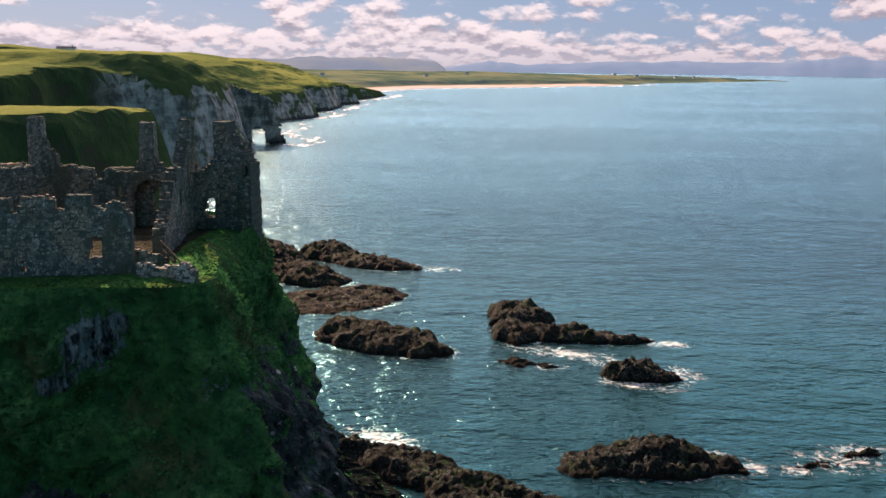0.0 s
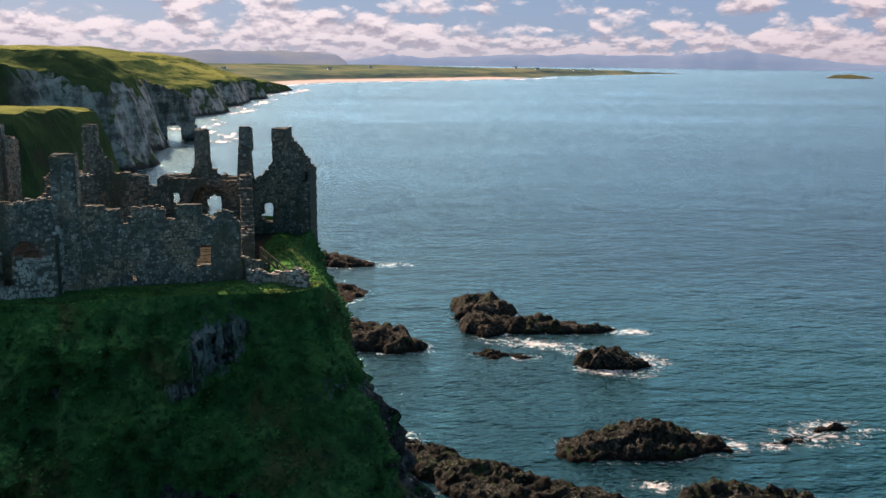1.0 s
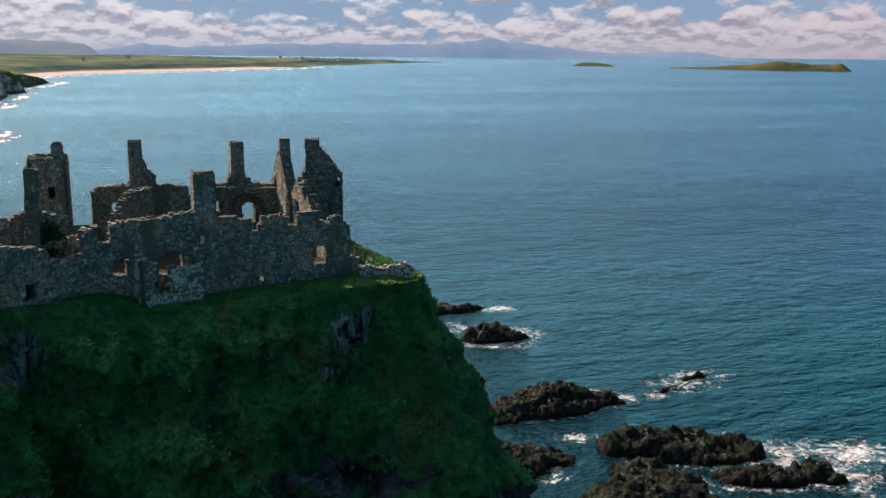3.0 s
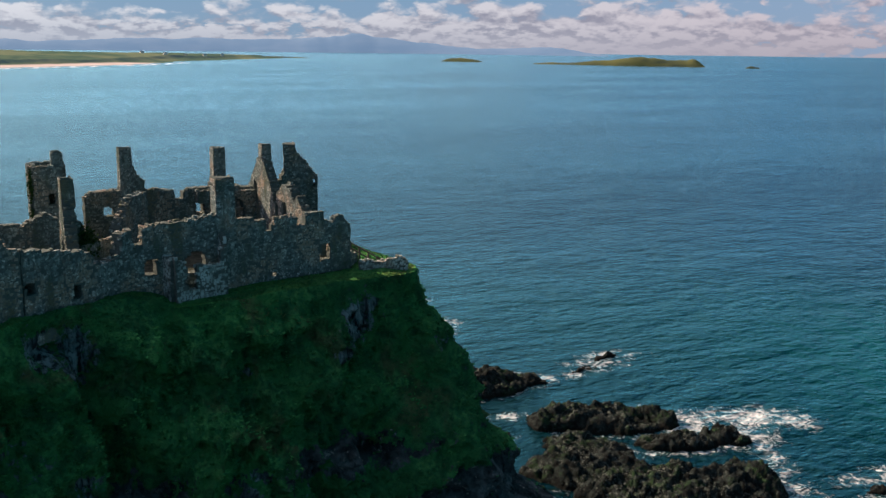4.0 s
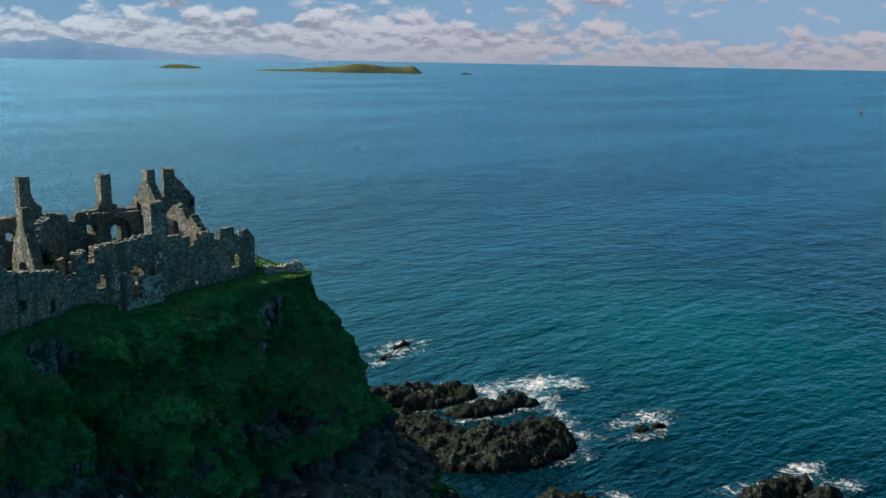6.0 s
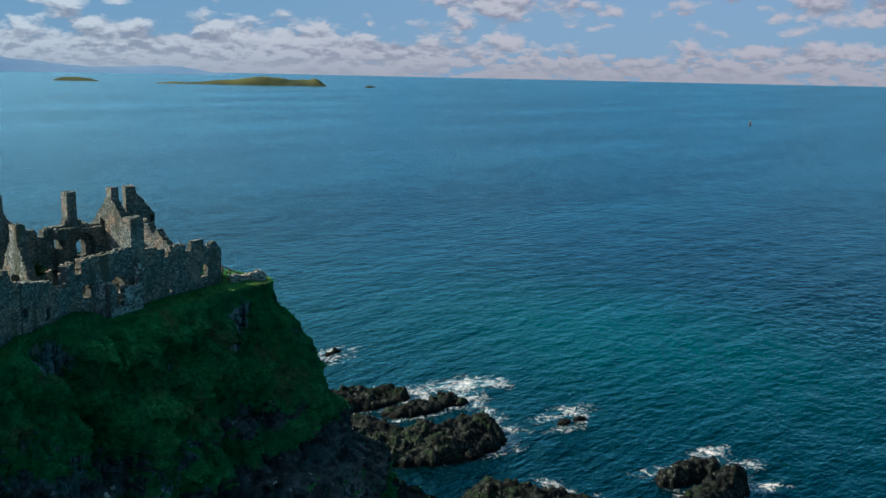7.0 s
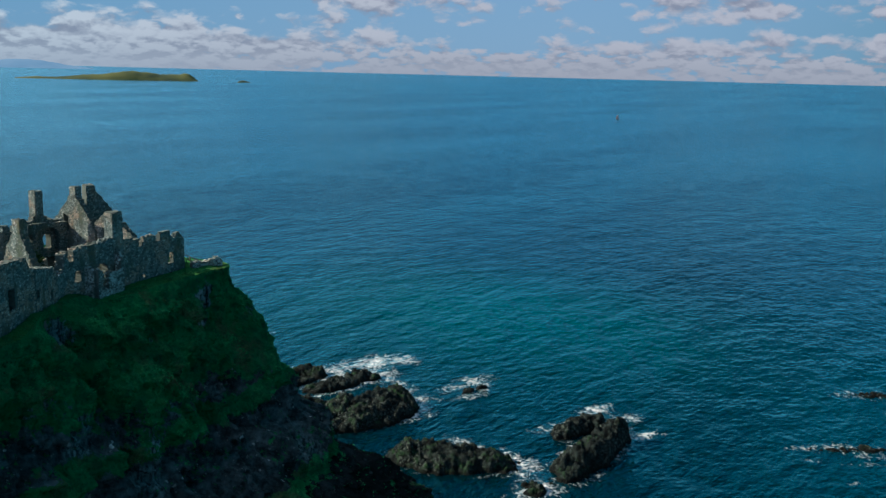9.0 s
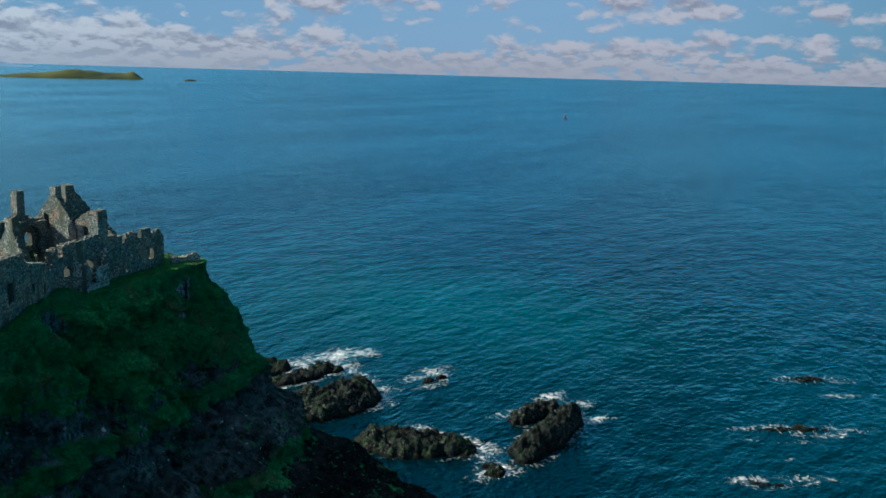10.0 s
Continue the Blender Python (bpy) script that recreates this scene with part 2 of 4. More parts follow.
def dune_material():
    """Sand at the water, marram and fields behind it."""
    m, n, where = material("fields_and_sand")
    high = n.add("ShaderNodeSeparateXYZ", {0: where}).outputs[2]
    broad = n.noise(where, 0.006, 3.0, 0.55)
    fine = n.noise(where, 0.03, 5.0, 0.6)
    green = n.mix(n.ramp(fine, 0.35, 0.65), (0.023, 0.046, 0.019), (0.050, 0.074, 0.028))
    green = n.mix(n.ramp(broad, 0.47, 0.6), green, (0.080, 0.096, 0.040))
    sand = n.mix(n.noise(where, 0.02, 3.0), (0.33, 0.28, 0.25), (0.40, 0.345, 0.31))
    # the faint bluish emission paints distance haze over the land
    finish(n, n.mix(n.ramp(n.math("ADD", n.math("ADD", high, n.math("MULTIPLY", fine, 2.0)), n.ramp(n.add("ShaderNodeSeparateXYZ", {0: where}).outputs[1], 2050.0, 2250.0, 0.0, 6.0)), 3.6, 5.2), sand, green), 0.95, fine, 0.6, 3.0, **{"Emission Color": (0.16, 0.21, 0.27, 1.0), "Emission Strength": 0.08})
    return m


def plain_material(name, a, b, scale=1.5, rough=0.85):
    m, n, where = material(name)
    finish(n, n.mix(n.noise(where, scale), a, b), rough)
    return m


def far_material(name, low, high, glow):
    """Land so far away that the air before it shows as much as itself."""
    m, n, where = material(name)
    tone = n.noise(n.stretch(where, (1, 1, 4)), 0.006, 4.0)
    # haze of the air, painted into the land's colour and emission
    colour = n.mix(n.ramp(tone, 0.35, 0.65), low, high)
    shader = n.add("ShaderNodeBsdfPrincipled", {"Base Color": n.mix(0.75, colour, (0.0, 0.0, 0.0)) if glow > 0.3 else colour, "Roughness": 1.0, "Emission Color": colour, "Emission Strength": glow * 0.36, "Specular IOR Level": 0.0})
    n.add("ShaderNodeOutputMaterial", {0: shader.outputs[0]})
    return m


def sea_material():
    m, n, where = material("sea_water")
    foam = n.add("ShaderNodeAttribute", attribute_name="foam").outputs["Fac"]
    shoal = n.add("ShaderNodeAttribute", attribute_name="shoal").outputs["Fac"]
    turned = n.add("ShaderNodeMapping", {"Vector": where, "Rotation": (0, 0, radians(-118)), "Scale": (0.48, 1.0, 1.0)}).outputs[0]
    crossed = n.add("ShaderNodeMapping", {"Vector": where, "Rotation": (0, 0, radians(-88)), "Scale": (0.55, 1.0, 1.0)}).outputs[0]
    ripple = n.noise(turned, 1.25, 3.0, 0.6, 0.25)
    chop = n.noise(crossed, 0.46, 3.0, 0.55, 0.3)
    swell = n.noise(turned, 0.11, 4.0, 0.6, 0.1)
    gust = n.noise(n.add("ShaderNodeMapping", {"Vector": where, "Rotation": (0, 0, radians(-35)), "Scale": (0.3, 1.0, 1.0)}).outputs[0], 0.007, 5.0, 0.62)
    deep = n.mix(n.ramp(gust, 0.35, 0.68), (0.0002, 0.004, 0.007), (0.0003, 0.011, 0.017))
    water = n.mix(n.math("MULTIPLY", shoal, 0.65), deep, (0.0005, 0.042, 0.038))
    # foam: thick where the sea breaks, drawn out to threads and a milky stain round it
    drawn = n.add("ShaderNodeVectorMath", {0: where, 1: n.stretch(n.add("ShaderNodeTexNoise", {"Vector": where, "Scale": 0.22, "Detail": 3.0}).outputs["Color"], (7.0, 7.0, 0.0))}, operation="ADD").outputs[0]

    def threads(scale, detail):
        wave = n.noise(drawn, scale, detail, 0.58, 0.6)
        return n.math("SUBTRACT", 1.0, n.math("MULTIPLY", n.math("ABSOLUTE", n.math("SUBTRACT", wave, 0.5)), 10.0), clamp=True)

    lace = n.noise(where, 0.9, 5.0, 0.66, 0.8)
    wide = n.noise(where, 0.16, 3.0, 0.6, 0.8)
    net = n.math("ADD", n.math("MULTIPLY", threads(0.40, 3.0), 0.42), n.math("MULTIPLY", threads(1.15, 3.0), 0.30))
    torn = n.math("ADD", n.math("ADD", n.math("MULTIPLY", n.math("SUBTRACT", lace, 0.5), 0.8), n.math("MULTIPLY", n.math("SUBTRACT", wide, 0.5), 1.3)), n.math("SUBTRACT", net, 0.30))
    white = n.math("MULTIPLY", n.ramp(n.math("ADD", foam, torn), 0.30, 0.92), 0.95)
    milky = n.ramp(n.math("ADD", foam, n.math("MULTIPLY", n.math("SUBTRACT", wide, 0.5), 0.9)), 0.0, 0.9, 0.0, 0.35)
    water = n.mix(milky, water, (0.03, 0.085, 0.10))
    froth = n.mix(n.ramp(lace, 0.35, 0.68), (0.17, 0.20, 0.22), (0.50, 0.51, 0.53))
    base = n.mix(white, water, froth)
    roll = n.noise(turned, 0.028, 4.0, 0.6, 0.1)
    # the short chop is raised by the rocks and the shore; far out the long waves rule
    offing = n.ramp(n.add("ShaderNodeVectorMath", {0: where}, operation="LENGTH").outputs["Value"], 160.0, 700.0)
    calm = n.math("SUBTRACT", 1.0, n.math("MULTIPLY", offing, 0.15))
    height = n.math("ADD", n.math("MULTIPLY", calm, n.math("ADD", n.math("MULTIPLY", ripple, 0.36), n.math("MULTIPLY", chop, 1.0))), n.math("ADD", n.math("MULTIPLY", n.noise(crossed, 0.22, 3.0, 0.6, 0.2), 1.3), n.math("ADD", n.math("MULTIPLY", swell, 2.0), n.math("MULTIPLY", roll, 2.2))))
    normal = n.add("ShaderNodeBump", {"Height": height, "Strength": 1.0, "Distance": 0.75}).outputs[0]
    body = n.add("ShaderNodeBsdfDiffuse", {"Color": base, "Normal": normal})
    # reflection tint painted by angle: green seen steeply, greyer blue at a glancing angle
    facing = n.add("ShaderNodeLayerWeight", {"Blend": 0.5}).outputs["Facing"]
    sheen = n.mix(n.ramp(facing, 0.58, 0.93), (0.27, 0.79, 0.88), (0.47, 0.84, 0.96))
    # slicks, cat's-paws and far wave facets, painted into the reflection's brightness
    sheen_tone = n.math("MULTIPLY", n.ramp(n.noise(turned, 0.09, 6.0, 0.72, 0.2), 0.34, 0.66, 0.95, 1.04), n.ramp(gust, 0.35, 0.65, 0.92, 1.06))
    sheen = n.add("ShaderNodeVectorMath", {0: sheen, "Scale": sheen_tone}, operation="SCALE").outputs[0]
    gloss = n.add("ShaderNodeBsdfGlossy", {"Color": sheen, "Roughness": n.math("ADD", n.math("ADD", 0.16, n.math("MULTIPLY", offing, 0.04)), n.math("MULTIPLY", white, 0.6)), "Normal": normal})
    mirror = n.math("MULTIPLY", n.add("ShaderNodeFresnel", {"IOR": 1.33, "Normal": normal}).outputs[0], n.math("SUBTRACT", 1.0, n.math("MULTIPLY", white, 0.85)))
    n.add("ShaderNodeOutputMaterial", {0: n.add("ShaderNodeMixShader", {0: mirror, 1: body.outputs[0], 2: gloss.outputs[0]}).outputs[0]})
    return m


CORE = core_material()
# a paler version of the masonry, for the bay and the parapet
PALE_MASONRY = masonry_material("paler_masonry", 0.85)
MASONRY, LAND, WET_ROCK, COAST, DUNES, SEA = masonry_material(), land_material(), wet_rock_material(), coast_material(), dune_material(), sea_material()
WHITEWASH, SLATE = plain_material("whitewash", (0.7, 0.69, 0.66), (0.8, 0.79, 0.76)), plain_material("slate", (0.10, 0.10, 0.11), (0.16, 0.16, 0.17))
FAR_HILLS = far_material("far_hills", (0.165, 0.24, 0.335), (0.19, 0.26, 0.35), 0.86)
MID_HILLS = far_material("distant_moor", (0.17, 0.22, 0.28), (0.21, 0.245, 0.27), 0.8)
ISLAND = far_material("island_turf", (0.022, 0.036, 0.032), (0.075, 0.084, 0.036), 0.10)


# ---- building helpers ----
def thing(name, at, label, category, group="", kind=""):
    ob = new(name)
    ob.location = at
    ob.empty_display_size = 0.5
    return tagged(ob, label, category, group, kind)


def mesh_object(name, verts, faces, mat, smooth=False):
    me = bpy.data.meshes.new(name)
    me.from_pydata([tuple(v) for v in verts], [], [tuple(f) for f in faces])
    me.materials.append(mat)
    if smooth:
        me.polygons.foreach_set("use_smooth", [True] * len(me.polygons))
    me.update()
    return new(name, me)


def part(name, verts, faces, mat, parent, label="", smooth=False):
    """A mesh, given in world metres, as a part of a thing."""
    o = parent.location if parent.parent is None else parent.parent.location + parent.location
    ob = mesh_object(name, [(v[0] - o[0], v[1] - o[1], v[2] - o[2]) for v in verts], faces, mat, smooth)
    ob.parent = parent
    return tagged(ob, label)


def grid_faces(rows, cols, closed=False):
    faces = []
    for i in range(rows - 1):
        for j in range(cols if closed else cols - 1):
            k = (j + 1) % cols
            faces.append((i * cols + j, i * cols + k, (i + 1) * cols + k, (i + 1) * cols + j))
    return faces


def rough(x, y, z, scale, octaves=5):
    return noise.fractal(Vector((x * scale, y * scale, z * scale)), 1.0, 2.0, octaves)


def curve_at(points, u):
    """A smooth curve through points, u from 0 to 1."""
    n = len(points) - 1
    k = min(int(u * n), n - 1)
    f = u * n - k
    p = [np.array(points[min(max(k + d, 0), n)], float) for d in (-1, 0, 1, 2)]
    return 0.5 * (2 * p[1] + (p[2] - p[0]) * f + (2 * p[0] - 5 * p[1] + 4 * p[2] - p[3]) * f**2 + (3 * p[1] - p[0] - 3 * p[2] + p[3]) * f**3)


def line_at(xs, ys, x):
    return float(np.interp(x, xs, ys))


# ---- rocks in the water: each a few lobes of centre, half length, half width, turn, height ----
SKERRIES = [
    [(24.5, 111.0, 10.8, 4.8, 3, 2.4), (26.5, 112.0, 6.5, 3.4, 0, 3.1), (33.0, 110.6, 4.0, 2.4, -20, 1.7)],
    [(13.6, 178.0, 6.2, 8.5, 0, 3.3), (12.0, 167.0, 4.4, 6.0, 10, 3.0), (20.0, 166.5, 7.0, 4.0, 0, 2.8), (27.5, 164.5, 9.5, 2.9, -3, 1.8)],
    [(11.5, 150.0, 3.4, 1.6, -5, 0.9), (15.8, 148.8, 2.2, 0.9, -10, 0.5)],
    [(29.3, 145.3, 5.8, 3.6, 0, 2.7), (33.0, 144.0, 3.2, 2.2, -15, 1.5)],
    [(-12.0, 160.5, 13.5, 6.0, -27, 3.4), (-18.0, 165.0, 6.5, 5.0, -10, 3.4)],
    [(-21.0, 228.0, 16.0, 6.0, -30, 2.2), (-31.0, 237.0, 8.0, 6.5, -20, 3.4)],
    [(-24.0, 191.0, 15.0, 10.5, 25, 1.3), (-17.0, 196.0, 8.0, 4.0, -5, 1.6)],
    [(-38.0, 214.0, 18.0, 7.5, -35, 3.4), (-48.0, 226.0, 13.0, 12.0, -20, 6.0)],
    [(35.5, 91.5, 10.5, 5.0, -32, 2.0), (31.0, 94.0, 6.0, 4.0, -20, 2.8), (42.0, 89.5, 4.0, 2.2, -30, 2.2)],
    [(40.0, 80.0, 7.0, 2.2, -26, 1.7), (46.5, 79.0, 3.8, 2.6, -30, 1.9)],
    [(29.5, 68.5, 13.0, 6.8, -32, 3.2), (23.5, 78.5, 8.5, 6.0, -45, 3.0), (38.5, 66.5, 5.0, 5.2, -30, 3.6), (27.0, 84.5, 6.0, 4.0, -40, 2.0)],
    [(54.3, 58.6, 2.8, 1.3, 0, 1.0)],
    [(47.8, 33.6, 7.0, 2.4, -12, 2.8)],
    [(37.5, 27.2, 11.5, 3.4, 3, 3.0), (44.0, 27.0, 5.5, 3.2, 0, 3.9), (31.0, 28.3, 4.0, 2.6, 0, 2.4)],
    [(24.0, 43.5, 10.5, 4.8, -60, 2.8), (21.5, 49.5, 5.0, 4.0, -50, 3.3)],
    [(22.0, 29.5, 3.6, 2.0, 20, 1.0)],
    [(43.4, 92.4, 2.2, 1.0, -40, 0.9)],
    [(46.0, 111.0, 2.6, 0.9, 15, 0.5)],
    [(54.0, 115.0, 3.0, 1.0, -10, 0.7)],
    [(6.0, 98.5, 13.0, 5.5, -42, 2.2), (14.5, 94.5, 6.0, 3.4, -20, 1.6)],
    [(-5.0, 108.5, 9.0, 5.0, -35, 2.0), (-13.0, 112.5, 4.0, 3.0, -20, 2.4)],
    [(65.5, -7.0, 8.0, 1.1, -58, 0.55)],
    [(96.0, -5.0, 5.0, 1.1, -58, 0.5)],
    [(41.0, -8.5, 3.2, 1.2, -50, 0.45)],
]


# broken water: place and spread
SURF = [
    (55.5, 82.5, 7.5, 4.2), (60.0, 79.5, 4.5, 2.6), (49, 86.5, 5.5, 2.6), (51.5, 77.5, 4, 2.5), (47.5, 71, 2.4, 5), (43.5, 64, 2.8, 3.4), (36, 59, 4, 1.5), (58.5, 60.5, 4.2, 2.4), (53, 61.5, 3.5, 1.8), (51, 56.5, 3.5, 1.2),
    (44, 84.5, 3.5, 1.6), (35, 79.5, 2.2, 1.1), (44.5, 37.6, 3.0, 1.6), (57.5, 35.5, 4.0, 1.6), (55.5, 28.8, 4.0, 1.7), (50.5, 23.5, 3.5, 1.4), (28, 33.5, 3.0, 2.5), (23, 28.5, 4.5, 2.4), (30.5, 38.5, 2.2, 2.6), (31, 46, 1.6, 3.6),
    (49, 112.8, 5.0, 2.2), (53, 116, 4.0, 1.6), (43.0, 109.5, 2.5, 1.6), (38.0, 110.5, 2.2, 2.6), (20, 156, 9, 2.6), (28, 151.5, 6, 2.4), (36.5, 145, 3.0, 4.0), (30, 140.3, 6, 1.8), (38.5, 162.5, 4, 2.0), (-9, 118, 5, 3),
    (64, -4, 8.0, 1.5, -60, 0.48), (66.5, -13, 5.0, 1.2, -64, 0.46), (60, -9, 6.5, 1.0, -55, 0.36), (57, -2, 4.0, 0.8, -60, 0.36), (90, -13, 6.0, 1.3, -56, 0.48), (97, -6, 4.5, 0.8, -60, 0.36),
    (41, -6, 5.0, 1.2, -50, 0.46), (46, -13, 5.0, 1.2, -68, 0.42), (51.5, -9, 4.0, 0.7, -50, 0.32), (24, 99, 3, 1.5), (-2, 222, 5, 2.5)]


def sea():
    def spread(dense_from, dense_to, step):
        mid = list(np.arange(dense_from, dense_to, step))
        out, d = [], step
        x = dense_to
        while x < 6500:
            out.append(x)
            d *= 1.12
            x += d
        back, d = [], step
        x = dense_from - step
        while x > -6500:
            back.append(x)
            d *= 1.12
            x -= d
        return np.array(back[::-1] + mid + out)

    xs, ys = spread(-60, 105, 0.8), spread(-20, 260, 0.8)
    gx, gy = np.meshgrid(xs, ys)
    foam, shoal = np.full(gx.shape, -1.0), np.zeros(gx.shape)
    for x, y, a, b, turn, h in [lobe for rock in SKERRIES for lobe in rock]:
        c, s = math.cos(radians(turn)), math.sin(radians(turn))
        # the swell breaks on the seaward side and trails off along the rock
        dx, dy = gx - x, gy - y
        u, v = (dx * c + dy * s), (-dx * s + dy * c)
        r = np.hypot(u / (a + 0.8), v / (b + 0.8))
        out = (r - 1.0) * min(a, b)
        # surf reaches further out to the open side, and little forms in the lee by the cliff
        lee = np.clip(0.5 + 0.5 * (dx - dy * 0.3) / (a + 2), 0.08, 1.0)
        strength = 0.30 if x > 57 and y < 30 else 0.36 if x > 33 else 0.22
        reach = 2.4 if x > 33 else 1.8
        foam = np.maximum(foam, strength * lee + 0.10 - np.clip(out, 0, None) / reach - np.clip(-out, 0, None) * 0.25)
    # a broad bank of paler sand under the water off the rocks
    shoal = np.exp(-(((gx - 108) / 42) ** 2) - ((gy - 85) / 62) ** 2) + 0.25 * np.exp(-(((gx - 55) / 30) ** 2) - ((gy - 150) / 45) ** 2)
    for x, y, a, b, *more in SURF:
        turn, peak = more or (-20.0, 0.62)
        c, s = math.cos(radians(turn)), math.sin(radians(turn))
        r = np.hypot(((gx - x) * c + (gy - y) * s) / a, (-(gx - x) * s + (gy - y) * c) / b)
        foam = np.maximum(foam, peak - 0.46 * (r / 1.25) ** 1.5)
    verts = np.stack([gx.ravel(), gy.ravel(), np.zeros(gx.size)], 1)
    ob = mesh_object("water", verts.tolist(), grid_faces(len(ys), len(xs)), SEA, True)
    for name, values in (("foam", foam), ("shoal", shoal)):
        layer = ob.data.attributes.new(name, "FLOAT", "POINT")
        layer.data.foreach_set("value", values.ravel().astype(np.float32))
    tagged(ob, "blue-green rippled sea with white foam round the rocks", "sea", kind="structure")


sea()


def sea_rock(lobes, seed, name="sea_rock"):
    """Jointed basalt: the lobes give its mass, blocks and clefts its surface."""
    wide = max(max(l[2], l[3]) for l in lobes)
    cell = 0.26 if wide < 7 else 0.34 if lobes[0][1] < 130 else 0.5
    reach = [max(l[2], l[3]) + 2.5 for l in lobes]
    xs = np.arange(min(l[0] - k for l, k in zip(lobes, reach)), max(l[0] + k for l, k in zip(lobes, reach)), cell)
    ys = np.arange(min(l[1] - k for l, k in zip(lobes, reach)), max(l[1] + k for l, k in zip(lobes, reach)), cell)
    turned = [(x, y, a, b, math.cos(radians(t)), math.sin(radians(t)), h) for x, y, a, b, t, h in lobes]
    verts, heights = [], []
    for py in ys:
        for px in xs:
            spot = Vector((px, py, seed * 3.7))
            wx = px + 1.5 * noise.noise(spot * 0.17) + 1.0 * noise.noise(spot * 0.55 + Vector((40, 0, 0)))
            wy = py + 1.5 * noise.noise(spot * 0.17 + Vector((0, 50, 0))) + 1.0 * noise.noise(spot * 0.55 + Vector((0, 90, 0)))
            z = -3.0
            for x, y, a, b, c, s, h in turned:
                u, v = ((wx - x) * c + (wy - y) * s) / a, (-(wx - x) * s + (wy - y) * c) / b
                r = math.hypot(u, v)
                z = max(z, h * (1 - r**2.6) ** 0.7 if r < 1 else -(r - 1) * min(a, b) * 0.8)
            if z > -1.2:
                tall = min(1.0, 0.35 + 0.3 * max(z, 0.0))
                crag = noise.ridged_multi_fractal(spot * 0.16, 0.9, 2.1, 4, 1.0, 2.0) - 1.1
                d, near = noise.voronoi(Vector((px * 0.42 + 0.3 * noise.noise(spot * 0.8), py * 0.62, seed)))
                block = noise.cell(near[0] * 5.0)
                e, close = noise.voronoi(Vector((px * 1.25, py * 1.5, seed + 5.0)))
                cleft = max(0.0, 0.22 - (d[1] - d[0])) / 0.22
                z += tall * (0.38 * crag + 0.48 * block - 0.6 * cleft + 0.24 * noise.cell(close[0] * 5.0) - 0.35 * max(0.0, 0.2 - (e[1] - e[0])) / 0.2 + 0.25 * noise.fractal(spot * 1.4, 1.0, 2.0, 3))
                z -= 0.9 * tall * max(0.0, noise.noise(spot * 0.2 + Vector((0, 0, 20))) - 0.10)
            k = 0.10
            heights.append(z)
            verts.append((px + k * noise.noise(spot * 2.3), py + k * noise.noise(spot * 2.3 + Vector((9, 0, 0))), z - 0.08))
    faces = [f for f in grid_faces(len(ys), len(xs)) if max(heights[i] for i in f) > -0.8]
    used = sorted({i for f in faces for i in f})
    place = {i: k for k, i in enumerate(used)}
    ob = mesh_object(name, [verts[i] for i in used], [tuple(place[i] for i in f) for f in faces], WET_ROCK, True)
    label = "dark wet basalt rock rising out of the sea" if max(l[5] for l in lobes) > 1.2 else "low dark rock just breaking the surface of the sea"
    return tagged(ob, label, "sea rock", "rocks in the sea")


for seed, lobes in enumerate(SKERRIES):
    sea_rock(lobes, seed + 1)


# ---- the castle's headland: one outline for each height ----
RIM = [(-85, 82), (-48, 81), (-25, 79.5), (-15.8, 76.5), (-15.8, 65), (-14.2, 53.0), (-21.5, 51.8), (-31, 51.4), (-39.5, 50.2), (-50, 43.8), (-85, 40)]
OUTLINES = [
    (36.4, RIM),
    (33.0, [(-88, 84), (-47, 83), (-23, 82), (-16.8, 77), (-15.2, 65), (-11.7, 52.2), (-21, 50.5), (-30.5, 50.0), (-39.5, 48.4), (-50, 42.4), (-88, 38)]),
    (28.0, [(-90, 86), (-46, 86), (-21, 86), (-14.4, 78), (-12.2, 65), (-9.8, 51.2), (-20, 48.0), (-30, 47.3), (-39.5, 46.6), (-50, 41.2), (-90, 36)]),
    (20.0, [(-91, 90), (-45, 92), (-19, 92), (-12.0, 80), (-9.4, 66), (-7.2, 50.0), (-18, 44.0), (-30, 43.2), (-39.5, 43.8), (-50, 39.8), (-91, 35)]),
    (12.0, [(-92, 95), (-44, 100), (-19, 99), (-11.0, 86), (-8.0, 69), (-0.4, 50.0), (-13, 39.0), (-30, 38.5), (-40, 40.4), (-51, 37.8), (-92, 33)]),
    (5.0, [(-93, 110), (-42, 116), (-17, 108), (-9.0, 94), (-3.0, 75), (9.0, 50.0), (-2, 33.0), (-27, 33.0), (-41, 37.0), (-52, 35.0), (-93, 31)]),
    (-1.5, [(-95, 114), (-40, 124), (-14, 117), (-4.0, 102), (6.0, 80), (17.5, 49.0), (6, 27.0), (-24, 28.0), (-41, 33.0), (-53, 31.0), (-95, 27)]),
]


def outline_at(z, u):
    """The point of the headland's side at the height z, u round it from 0 to 1."""
    hs = [-h for h, _ in OUTLINES]
    k = min(max(int(np.searchsorted(hs, -z)) - 1, 0), len(OUTLINES) - 2)
    f = (OUTLINES[k][0] - z) / (OUTLINES[k][0] - OUTLINES[k + 1][0])
    return curve_at(OUTLINES[k][1], u) * (1 - f) + curve_at(OUTLINES[k + 1][1], u) * f


def front_foot(x):
    """Where the slope begins before the curtain wall."""
    return 54.6 + (x + 19) * 0.085


def front_lift(x):
    """The ground under the western wall stands higher than by the sea end."""
    return line_at([-53, -47, -43.5, -36.5, -34.5, -33.3, -28.5, -26, -15], [0.0, 0.0, 1.0, 0.6, 0.1, -0.5, -0.5, -0.2, 0.0], x)


